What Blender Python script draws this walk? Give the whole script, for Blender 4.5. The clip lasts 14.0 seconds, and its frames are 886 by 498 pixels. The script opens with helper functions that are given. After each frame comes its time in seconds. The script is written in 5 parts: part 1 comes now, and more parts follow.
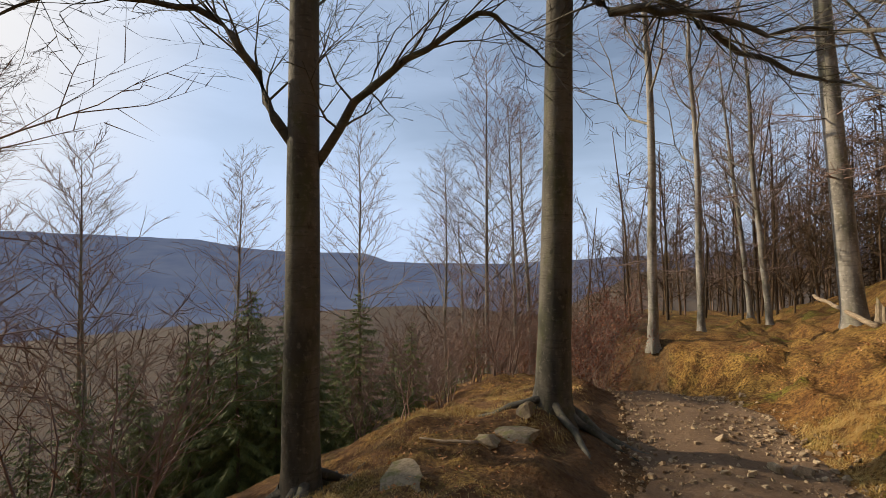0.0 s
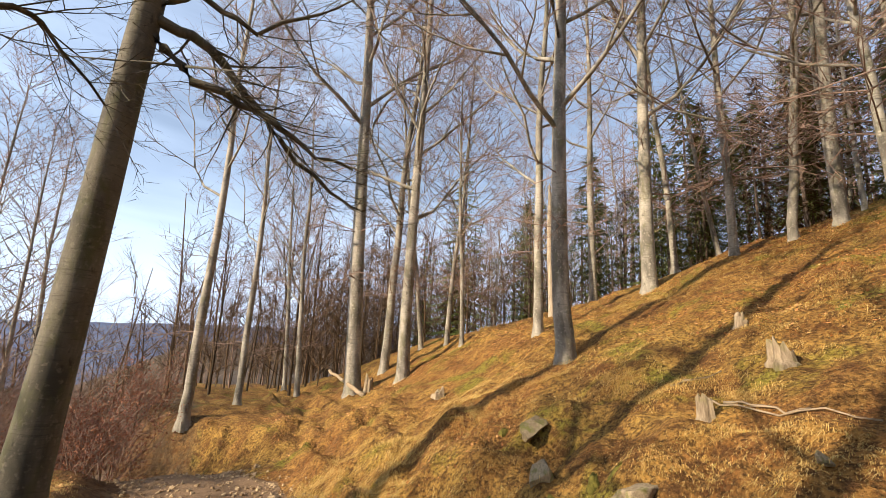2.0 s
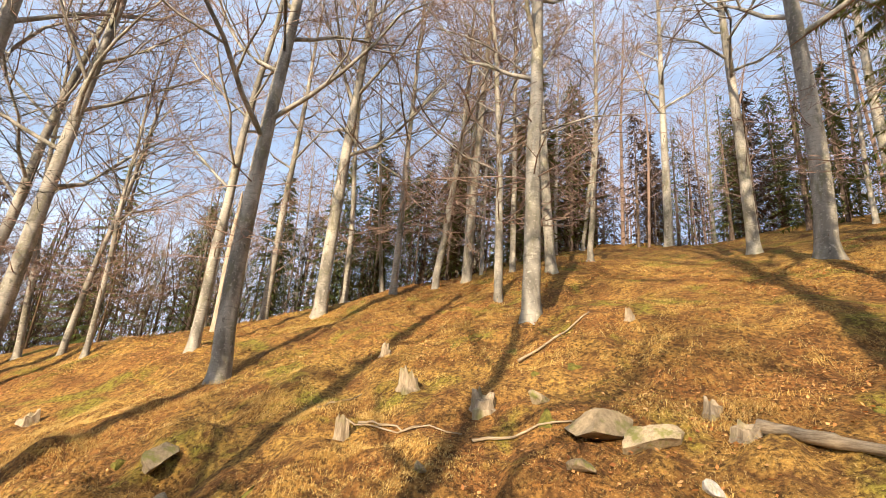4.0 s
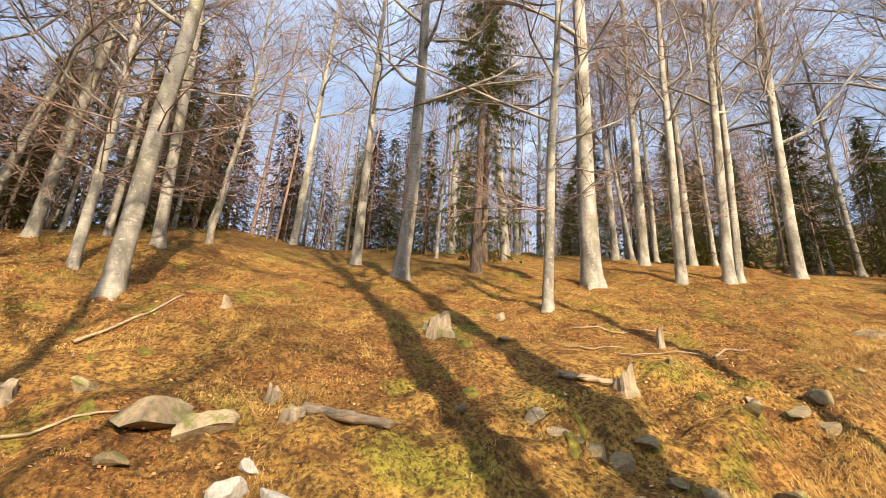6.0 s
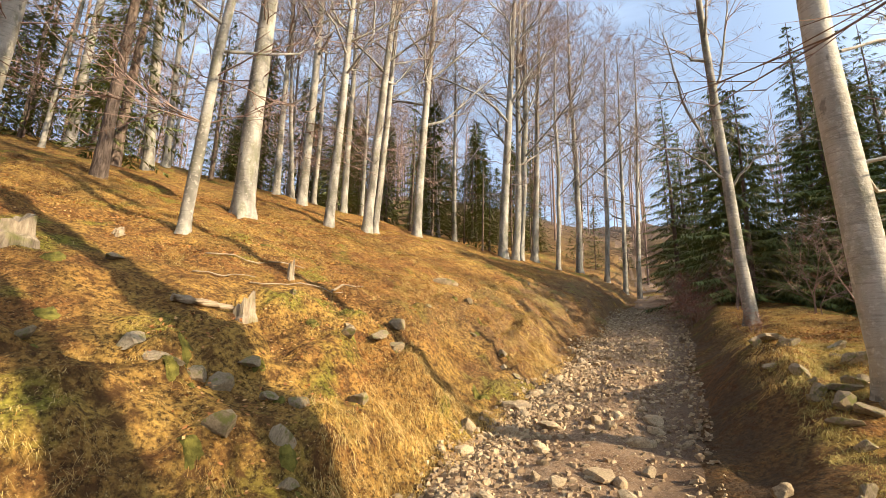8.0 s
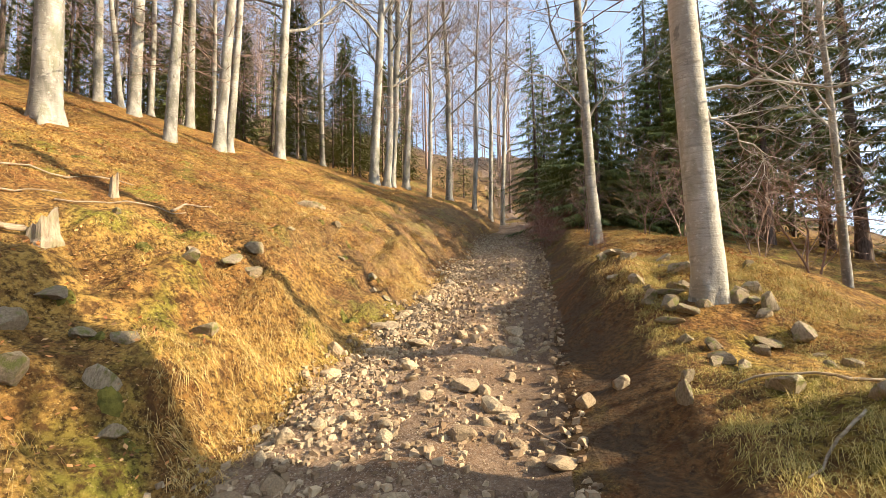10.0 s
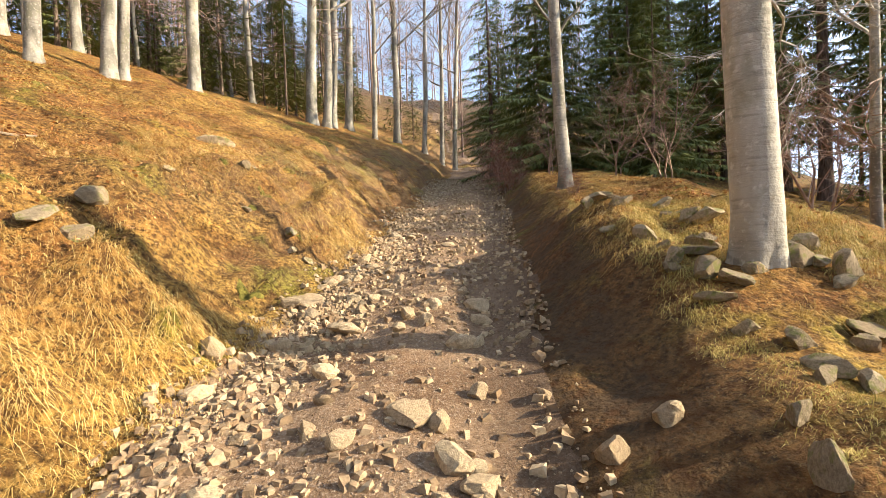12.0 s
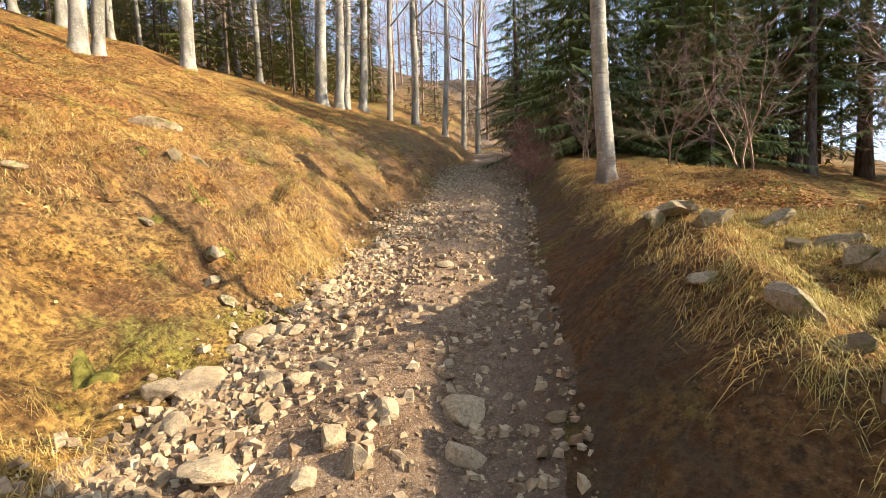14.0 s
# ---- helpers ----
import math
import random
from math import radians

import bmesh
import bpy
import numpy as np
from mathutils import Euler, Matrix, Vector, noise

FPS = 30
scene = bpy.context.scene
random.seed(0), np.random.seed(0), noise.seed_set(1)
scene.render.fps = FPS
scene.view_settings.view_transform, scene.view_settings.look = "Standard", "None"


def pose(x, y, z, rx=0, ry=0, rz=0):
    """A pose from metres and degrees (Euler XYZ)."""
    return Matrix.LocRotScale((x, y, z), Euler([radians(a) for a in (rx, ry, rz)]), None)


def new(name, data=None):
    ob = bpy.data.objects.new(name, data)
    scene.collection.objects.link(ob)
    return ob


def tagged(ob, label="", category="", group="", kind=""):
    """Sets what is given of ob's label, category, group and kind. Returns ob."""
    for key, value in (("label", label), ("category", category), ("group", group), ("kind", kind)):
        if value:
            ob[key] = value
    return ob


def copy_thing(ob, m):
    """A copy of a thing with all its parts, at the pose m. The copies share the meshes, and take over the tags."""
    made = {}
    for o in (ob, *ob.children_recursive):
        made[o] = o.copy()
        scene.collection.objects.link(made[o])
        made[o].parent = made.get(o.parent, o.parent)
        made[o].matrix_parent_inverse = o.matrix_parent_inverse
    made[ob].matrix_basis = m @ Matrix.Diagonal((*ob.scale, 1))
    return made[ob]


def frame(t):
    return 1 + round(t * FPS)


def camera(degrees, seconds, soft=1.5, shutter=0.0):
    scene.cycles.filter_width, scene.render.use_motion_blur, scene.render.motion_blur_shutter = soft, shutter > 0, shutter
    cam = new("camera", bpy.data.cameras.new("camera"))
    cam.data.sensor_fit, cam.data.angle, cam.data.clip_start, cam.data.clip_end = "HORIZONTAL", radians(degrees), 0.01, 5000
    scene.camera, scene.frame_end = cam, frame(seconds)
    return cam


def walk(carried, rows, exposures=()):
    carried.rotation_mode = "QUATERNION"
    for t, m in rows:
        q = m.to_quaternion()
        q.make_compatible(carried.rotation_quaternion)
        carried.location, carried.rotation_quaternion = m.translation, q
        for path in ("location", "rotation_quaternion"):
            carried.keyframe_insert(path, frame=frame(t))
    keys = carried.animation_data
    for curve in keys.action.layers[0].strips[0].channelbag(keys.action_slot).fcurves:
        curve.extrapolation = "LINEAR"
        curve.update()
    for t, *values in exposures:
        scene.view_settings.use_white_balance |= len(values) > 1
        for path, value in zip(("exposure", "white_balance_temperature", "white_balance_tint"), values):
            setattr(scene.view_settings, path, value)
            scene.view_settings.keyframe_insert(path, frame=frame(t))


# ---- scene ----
# ---- camera ----
cam = camera(87.0, 14.0, soft=0.6)
PATH = [
    (0.0, -0.168, 0.295, -0.030, 0.80, 2.17, 0.69),
    (0.5, -0.119, 0.257, -0.018, -11.73, 4.31, -0.37),
    (1.0, -0.032, 0.191, -0.027, -26.36, 6.75, -0.99),
    (1.5, -0.016, 0.117, -0.005, -39.91, 9.19, -1.93),
    (2.0, -0.012, 0.026, 0.005, -49.60, 11.94, -3.16),
    (2.2, 0.002, -0.004, 0.005, -54.06, 13.10, -3.49),
    (4.3, 0.0, -0.008, 0.0, -96.42, 17.91, -4.84),
    (4.5, -0.006, -0.027, -0.003, -102.20, 18.31, -4.43),
    (5.0, -0.050, -0.092, -0.005, -114.70, 18.95, -3.31),
    (5.5, -0.084, -0.149, -0.004, -122.84, 19.55, -2.82),
    (6.0, -0.137, -0.213, -0.007, -133.65, 19.75, -3.44),
    (6.5, -0.207, -0.266, -0.013, -147.86, 19.79, -2.82),
    (7.0, -0.283, -0.286, -0.025, -158.33, 18.85, -2.36),
    (7.5, -0.342, -0.285, -0.039, -167.25, 16.67, -1.92),
    (8.0, -0.386, -0.278, -0.063, -174.52, 13.58, -1.40),
    (8.5, -0.395, -0.251, -0.089, -180.20, 11.44, -0.83),
    (9.0, -0.393, -0.283, -0.133, -184.17, 9.28, -0.40),
    (11.5, -0.691, -1.738, -0.104, -195.09, -0.43, 2.53),
    (12.0, -0.857, -2.223, -0.020, -195.77, -1.65, 2.25),
    (12.5, -1.061, -2.699, 0.066, -195.29, -2.60, 2.34),
    (13.0, -1.279, -3.156, 0.140, -194.04, -2.98, 2.29),
    (13.5, -1.511, -3.532, 0.220, -193.47, -3.20, 2.27),
    (14.0, -1.712, -3.946, 0.328, -192.42, -3.65, 2.02),
]
EXPOSURE = [(0.0, -0.05, 6850, 12), (1.0, 0.28, 6900, 12), (2.0, 0.8, 7000, 13), (4.5, 1.17, 7150, 13), (7.0, 1.1, 7150, 12), (9.0, 1.33, 6950, 10), (11.5, 1.45, 6800, 10), (14.0, 1.48, 6600, 10)]
walk(cam, [(t, pose(x, y, z, 90 + p, r, w)) for t, x, y, z, w, p, r in PATH], EXPOSURE)

# ---- light: a low sun over the valley and a hazy sky ----
SUN_YAW, SUN_HIGH = 69.0, 24.0
sun_dir = Vector((-math.sin(radians(SUN_YAW)) * math.cos(radians(SUN_HIGH)), math.cos(radians(SUN_YAW)) * math.cos(radians(SUN_HIGH)), math.sin(radians(SUN_HIGH))))
sun = new("sun", bpy.data.lights.new("sun", "SUN"))
sun.data.energy, sun.data.angle, sun.data.color = 5.0, radians(0.55), (1.0, 0.87, 0.67)
sun.rotation_euler = (-sun_dir).to_track_quat("-Z", "Y").to_euler()

world = bpy.data.worlds.new("sky")
scene.world = world
world.use_nodes = True
wt = world.node_tree
wt.nodes.clear()
sky = wt.nodes.new("ShaderNodeTexSky")
sky.sky_type, sky.sun_disc = "NISHITA", False
sky.sun_elevation, sky.sun_rotation = radians(SUN_HIGH), radians(-SUN_YAW)
sky.air_density, sky.dust_density, sky.ozone_density = 1.0, 0.5, 2.0
wcoord = wt.nodes.new("ShaderNodeTexCoord")
wmap = wt.nodes.new("ShaderNodeMapping")
wmap.inputs["Scale"].default_value = (1.2, 1.2, 5.0)
wnoise = wt.nodes.new("ShaderNodeTexNoise")
wnoise.inputs["Scale"].default_value, wnoise.inputs["Detail"].default_value, wnoise.inputs["Distortion"].default_value = 1.6, 7, 0.5
wramp = wt.nodes.new("ShaderNodeValToRGB")
wramp.color_ramp.elements[0].position, wramp.color_ramp.elements[1].position = 0.42, 0.8
wramp.color_ramp.elements[0].color, wramp.color_ramp.elements[1].color = (0.26, 0.26, 0.26, 1), (0.62, 0.62, 0.62, 1)
wmix = wt.nodes.new("ShaderNodeMix")
wmix.data_type = "RGBA"
wmix.inputs["B"].default_value = (6.8, 8.95, 12.5, 1)
wback = wt.nodes.new("ShaderNodeBackground")
wback.inputs["Strength"].default_value = 0.085
wout = wt.nodes.new("ShaderNodeOutputWorld")
wt.links.new(wcoord.outputs["Generated"], wmap.inputs["Vector"])
wt.links.new(wmap.outputs["Vector"], wnoise.inputs["Vector"])
wt.links.new(wnoise.outputs["Fac"], wramp.inputs["Fac"])
# thin high cloud, thickest round the sun
wdot = wt.nodes.new("ShaderNodeVectorMath")
wdot.operation = "DOT_PRODUCT"
wdot.inputs[1].default_value = sun_dir
wt.links.new(wcoord.outputs["Generated"], wdot.inputs[0])
wnear = wt.nodes.new("ShaderNodeMapRange")
for key, value in (("From Min", 0.35), ("From Max", 0.95), ("To Min", 0.0), ("To Max", 0.6)):
    wnear.inputs[key].default_value = value
wt.links.new(wdot.outputs["Value"], wnear.inputs["Value"])
wsum = wt.nodes.new("ShaderNodeMath")
wsum.use_clamp = True
wt.links.new(wramp.outputs["Color"], wsum.inputs[0])
wt.links.new(wnear.outputs["Result"], wsum.inputs[1])
# pale haze towards the horizon
wsep = wt.nodes.new("ShaderNodeSeparateXYZ")
wt.links.new(wcoord.outputs["Generated"], wsep.inputs["Vector"])
wlow = wt.nodes.new("ShaderNodeMapRange")
for key, value in (("From Min", 0.0), ("From Max", 0.35), ("To Min", 0.65), ("To Max", 0.0)):
    wlow.inputs[key].default_value = value
wlow.interpolation_type = "SMOOTHSTEP"
wt.links.new(wsep.outputs["Z"], wlow.inputs["Value"])
wall_haze = wt.nodes.new("ShaderNodeMath")
wall_haze.use_clamp = True
wt.links.new(wsum.outputs["Value"], wall_haze.inputs[0])
wt.links.new(wlow.outputs["Result"], wall_haze.inputs[1])
wt.links.new(wall_haze.outputs["Value"], wmix.inputs["Factor"])
wt.links.new(sky.outputs["Color"], wmix.inputs["A"])
# white glare of thin cloud round the sun
wglare = wt.nodes.new("ShaderNodeMapRange")
for key, value in (("From Min", 0.74), ("From Max", 1.02), ("To Min", 0.0), ("To Max", 1.0)):
    wglare.inputs[key].default_value = value
wglare.interpolation_type = "SMOOTHSTEP"
wt.links.new(wdot.outputs["Value"], wglare.inputs["Value"])
wwhite = wt.nodes.new("ShaderNodeMix")
wwhite.data_type = "RGBA"
wwhite.inputs["B"].default_value = (12.0, 11.8, 11.4, 1)
wt.links.new(wglare.outputs["Result"], wwhite.inputs["Factor"])
wt.links.new(wmix.outputs["Result"], wwhite.inputs["A"])
wt.links.new(wwhite.outputs["Result"], wback.inputs["Color"])
wt.links.new(wback.outputs["Background"], wout.inputs["Surface"])

# ---- materials ----


class Mat:
    """A small builder for node materials."""

    def __init__(self, name, rough=0.9, spec=0.2):
        self.m = bpy.data.materials.new(name)
        self.m.use_nodes = True
        self.t = self.m.node_tree
        self.b = self.t.nodes["Principled BSDF"]
        self.b.inputs["Roughness"].default_value = rough
        self.b.inputs["Specular IOR Level"].default_value = spec
        self.co = self.t.nodes.new("ShaderNodeTexCoord")

    def put(self, value, socket):
        if isinstance(value, bpy.types.NodeSocket):
            self.t.links.new(value, socket)
        else:
            socket.default_value = value if not (isinstance(value, tuple) and len(value) == 3 and socket.type == "RGBA") else (*value, 1)

    def where(self, kind="Object", scale=(1, 1, 1)):
        n = self.t.nodes.new("ShaderNodeMapping")
        self.t.links.new(self.co.outputs[kind], n.inputs["Vector"])
        n.inputs["Scale"].default_value = scale
        return n.outputs["Vector"]

    def noise(self, vec, scale, detail=4, rough=0.6, warp=0.0):
        n = self.t.nodes.new("ShaderNodeTexNoise")
        self.t.links.new(vec, n.inputs["Vector"])
        for key, v in (("Scale", scale), ("Detail", detail), ("Roughness", rough), ("Distortion", warp)):
            n.inputs[key].default_value = v
        return n.outputs["Fac"]

    def ramp(self, fac, *stops):
        n = self.t.nodes.new("ShaderNodeValToRGB")
        self.put(fac, n.inputs["Fac"])
        while len(n.color_ramp.elements) < len(stops):
            n.color_ramp.elements.new(0.5)
        for el, (p, c) in zip(n.color_ramp.elements, stops):
            el.position, el.color = p, (*c, 1) if isinstance(c, tuple) else (c, c, c, 1)
        return n.outputs["Color"]

    def mix(self, fac, a, b, blend="MIX"):
        n = self.t.nodes.new("ShaderNodeMix")
        n.data_type, n.blend_type = "RGBA", blend
        for v, key in ((fac, "Factor"), (a, "A"), (b, "B")):
            self.put(v, [i for i in n.inputs if i.name == key and i.type == ("VALUE" if key == "Factor" else "RGBA")][0])
        return [o for o in n.outputs if o.type == "RGBA"][0]

    def chance(self, island=False):
        n = self.t.nodes.new("ShaderNodeNewGeometry" if island else "ShaderNodeObjectInfo")
        return n.outputs["Random Per Island" if island else "Random"]

    def height(self, fac, distance, strength=1.0):
        n = self.t.nodes.new("ShaderNodeBump")
        n.inputs["Distance"].default_value, n.inputs["Strength"].default_value = distance, strength
        self.put(fac, n.inputs["Height"])
        self.t.links.new(n.outputs["Normal"], self.b.inputs["Normal"])

    def colour(self, c):
        self.put(c, self.b.inputs["Base Color"])
        return self.m


def make_bark(name, pale, dark, moss):
    k = Mat(name, 0.8, 0.3)
    v = k.where()
    rings = k.noise(k.where("Object", (1.6, 1.6, 14)), 2.4, 5, 0.6, 0.8)
    wide = k.noise(k.where("Object", (1, 1, 0.35)), 2.6, 4, 0.55, 0.4)
    col = k.mix(k.ramp(wide, (0.38, 0.0), (0.58, 1.0)), dark, pale)
    col = k.mix(k.ramp(rings, (0.34, 0.45), (0.46, 0.0)), col, tuple(0.6 * c for c in dark))
    blotch = k.noise(k.where("Object", (1, 1, 0.5)), 3.6, 5, 0.6, 0.5)
    col = k.mix(k.ramp(blotch, (0.50, 0.0), (0.66, 0.75)), col, moss)
    spot = k.noise(k.where("Object", (1, 1, 0.5)), 9, 3, 0.5)
    col = k.mix(k.ramp(spot, (0.66, 0.0), (0.72, 0.55)), col, tuple(0.3 * c for c in dark))
    lichen = k.noise(v, 19, 4, 0.55)
    col = k.mix(k.ramp(lichen, (0.56, 0.0), (0.7, 0.5)), col, tuple(min(1.45 * c, 0.7) for c in pale))
    k.height(k.mix(0.55, rings, k.noise(v, 45, 4)), 0.014, 0.7)
    return k.colour(col)


bark = make_bark("beech bark", (0.36, 0.33, 0.278), (0.14, 0.126, 0.102), (0.145, 0.14, 0.078))
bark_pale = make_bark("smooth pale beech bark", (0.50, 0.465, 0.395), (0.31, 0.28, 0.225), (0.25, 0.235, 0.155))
# beech bark again, with the backlit trunks' shade put into its colour
bark_shaded = make_bark("mossy beech bark, shade-darkened", (0.14, 0.125, 0.095), (0.055, 0.05, 0.037), (0.085, 0.088, 0.038))
k = Mat("beech twigs", 0.8, 0.2)
twig = k.colour(k.mix(k.noise(k.where(), 1.5, 3), (0.16, 0.105, 0.08), (0.34, 0.235, 0.185)))
k = Mat("spruce bark", 0.95, 0.1)
n1 = k.noise(k.where("Object", (6, 6, 1.5)), 3, 5)
k.height(n1, 0.03)
spruce_bark = k.colour(k.ramp(n1, (0.3, (0.06, 0.042, 0.032)), (0.7, (0.22, 0.165, 0.13))))
k = Mat("spruce needles", 0.65, 0.3)
spruce_green = k.colour(k.mix(k.chance(True), k.mix(k.noise(k.where(), 0.8, 3), (0.045, 0.07, 0.018), (0.115, 0.145, 0.035)), (0.18, 0.2, 0.055)))
k = Mat("brown needles and twigs", 0.8, 0.15)
brown_needles = k.colour(k.mix(k.chance(True), (0.055, 0.04, 0.025), (0.17, 0.11, 0.065)))
k = Mat("dry grass", 0.75, 0.25)
straw = k.ramp(k.chance(True), (0.0, (0.30, 0.14, 0.035)), (0.25, (0.52, 0.3, 0.075)), (0.5, (0.62, 0.41, 0.12)), (0.88, (0.72, 0.54, 0.23)), (1.0, (0.34, 0.32, 0.08)))
patch = k.noise(k.where(), 0.7, 4)
grass_mat = k.colour(k.mix(k.ramp(patch, (0.46, 0.0), (0.72, 0.75)), straw, k.mix(k.chance(True), (0.20, 0.095, 0.03), (0.40, 0.2, 0.06))))
k = Mat("dead leaves", 0.7, 0.3)
leaf_mat = k.colour(k.ramp(k.chance(True), (0.0, (0.24, 0.09, 0.03)), (0.5, (0.48, 0.2, 0.06)), (1.0, (0.62, 0.36, 0.15))))
k = Mat("fresh tuft grass", 0.7, 0.25)
tuft_mat = k.colour(k.ramp(k.chance(True), (0.0, (0.24, 0.2, 0.05)), (0.45, (0.46, 0.35, 0.09)), (1.0, (0.70, 0.54, 0.2))))
k = Mat("rust beech leaves", 0.7, 0.25)
rust_mat = k.colour(k.ramp(k.chance(True), (0.0, (0.12, 0.045, 0.03)), (0.5, (0.24, 0.085, 0.05)), (1.0, (0.36, 0.16, 0.08))))
k = Mat("moss", 0.9, 0.15)
n1 = k.noise(k.where(), 14, 4)
k.height(n1, 0.03)
moss_mat = k.colour(k.ramp(n1, (0.3, (0.055, 0.052, 0.012)), (0.7, (0.2, 0.17, 0.035))))

k = Mat("hillside turf", 0.95, 0.1)
v = k.where()
wide, mid_n, fine_n = k.noise(v, 0.35, 5, 0.6, 0.4), k.noise(v, 1.9, 5, 0.65, 0.3), k.noise(v, 22, 5, 0.7)
col = k.mix(k.ramp(mid_n, (0.36, 0.0), (0.62, 1.0)), (0.20, 0.095, 0.03), (0.52, 0.31, 0.08))
col = k.mix(k.ramp(wide, (0.44, 0.0), (0.66, 0.8)), col, (0.30, 0.125, 0.04))
green = k.noise(k.where("Object", (1, 1, 1)), 0.9, 4, 0.55, 0.5)
col = k.mix(k.ramp(green, (0.55, 0.0), (0.65, 0.8)), col, (0.24, 0.235, 0.035))
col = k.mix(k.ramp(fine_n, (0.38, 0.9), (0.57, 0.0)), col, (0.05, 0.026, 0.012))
col = k.mix(k.ramp(k.noise(v, 55, 3), (0.58, 0.0), (0.72, 0.7)), col, (0.60, 0.42, 0.17))
# bare soil and leaf mould on the cut bank and along the outer verge
across = k.t.nodes.new("ShaderNodeVectorMath")
across.operation = "DOT_PRODUCT"
across.inputs[1].default_value = (0.933, -0.36, 0)
along = k.t.nodes.new("ShaderNodeVectorMath")
along.operation = "DOT_PRODUCT"
along.inputs[1].default_value = (-0.36, -0.933, 0)
for node in (across, along):
    k.t.links.new(v, node.inputs[0])


def span(value, *stops):
    n = k.t.nodes.new("ShaderNodeMapRange")
    n.inputs["From Min"].default_value, n.inputs["From Max"].default_value = -10, 30
    k.t.links.new(value, n.inputs["Value"])
    return k.ramp(n.outputs["Result"], *[((p + 10) / 40, c) for p, c in stops])


patchy = k.ramp(k.noise(v, 1.6, 5, 0.65, 0.4), (0.37, 0.0), (0.50, 1.0))
bank_soil = k.mix(1.0, k.mix(1.0, span(across.outputs["Value"], (1.5, 0.0), (2.0, 0.9), (3.6, 0.9), (4.6, 0.0)), span(along.outputs["Value"], (5.5, 0.0), (9.0, 0.7)), "MULTIPLY"), patchy, "MULTIPLY")
col = k.mix(bank_soil, col, k.mix(fine_n, (0.09, 0.055, 0.032), (0.28, 0.18, 0.1)))
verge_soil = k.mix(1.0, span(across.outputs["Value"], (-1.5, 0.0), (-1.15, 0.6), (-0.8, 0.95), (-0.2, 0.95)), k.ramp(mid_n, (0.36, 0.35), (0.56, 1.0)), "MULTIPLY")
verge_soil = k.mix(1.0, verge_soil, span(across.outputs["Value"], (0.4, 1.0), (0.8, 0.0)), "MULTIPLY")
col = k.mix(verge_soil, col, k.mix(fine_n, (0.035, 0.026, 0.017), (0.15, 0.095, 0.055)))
litter = k.mix(1.0, k.mix(1.0, span(along.outputs["Value"], (-2.0, 0.85), (0.5, 0.0)), span(across.outputs["Value"], (-0.6, 1.0), (-0.2, 0.0)), "MULTIPLY"), k.ramp(mid_n, (0.4, 1.0), (0.62, 0.25)), "MULTIPLY")
col = k.mix(litter, col, k.mix(fine_n, (0.085, 0.045, 0.025), (0.27, 0.15, 0.075)))
away = k.t.nodes.new("ShaderNodeVectorMath")
away.operation = "LENGTH"
k.t.links.new(v, away.inputs[0])
woods = k.t.nodes.new("ShaderNodeMapRange")
for key, value in (("From Min", 30.0), ("From Max", 75.0)):
    woods.inputs[key].default_value = value
k.t.links.new(away.outputs["Value"], woods.inputs["Value"])
col = k.mix(woods.outputs["Result"], col, k.mix(k.noise(v, 0.02, 6), (0.05, 0.045, 0.035), (0.14, 0.105, 0.075)))
# hollows of both bump noises, clump and fine, are darkened in the colour
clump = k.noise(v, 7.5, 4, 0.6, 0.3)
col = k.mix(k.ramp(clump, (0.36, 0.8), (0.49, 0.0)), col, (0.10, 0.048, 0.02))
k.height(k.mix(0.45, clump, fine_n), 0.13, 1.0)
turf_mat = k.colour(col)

k = Mat("stony track", 0.92, 0.15)
v = k.where()
n1, n2, n3 = k.noise(v, 1.3, 5), k.noise(v, 16, 6, 0.75), k.noise(v, 60, 4, 0.7)
col = k.mix(k.ramp(n1, (0.38, 0.0), (0.62, 1.0)), (0.205, 0.12, 0.065), (0.325, 0.215, 0.13))
col = k.mix(k.ramp(n2, (0.36, 0.8), (0.55, 0.0)), col, (0.095, 0.058, 0.036))
col = k.mix(k.ramp(n3, (0.52, 0.0), (0.68, 0.85)), col, (0.52, 0.41, 0.30))
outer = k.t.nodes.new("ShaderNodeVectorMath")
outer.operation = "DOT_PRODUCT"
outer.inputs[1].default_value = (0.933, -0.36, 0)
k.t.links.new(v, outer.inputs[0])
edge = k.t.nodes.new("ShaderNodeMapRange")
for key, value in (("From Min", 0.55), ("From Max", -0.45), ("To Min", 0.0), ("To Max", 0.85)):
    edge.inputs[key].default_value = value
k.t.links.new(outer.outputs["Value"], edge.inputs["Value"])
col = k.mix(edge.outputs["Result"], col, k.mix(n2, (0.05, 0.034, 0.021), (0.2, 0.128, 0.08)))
lower = k.t.nodes.new("ShaderNodeVectorMath")
lower.operation = "DOT_PRODUCT"
lower.inputs[1].default_value = (-0.36, -0.933, 0)
k.t.links.new(v, lower.inputs[0])
mould = k.t.nodes.new("ShaderNodeMapRange")
for key, value in (("From Min", 0.5), ("From Max", -3.0), ("To Min", 0.0), ("To Max", 0.75)):
    mould.inputs[key].default_value = value
k.t.links.new(lower.outputs["Value"], mould.inputs["Value"])
col = k.mix(mould.outputs["Result"], col, k.mix(n2, (0.10, 0.06, 0.032), (0.30, 0.195, 0.115)))
k.height(k.mix(0.6, n2, n3), 0.04, 0.9)
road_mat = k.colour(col)


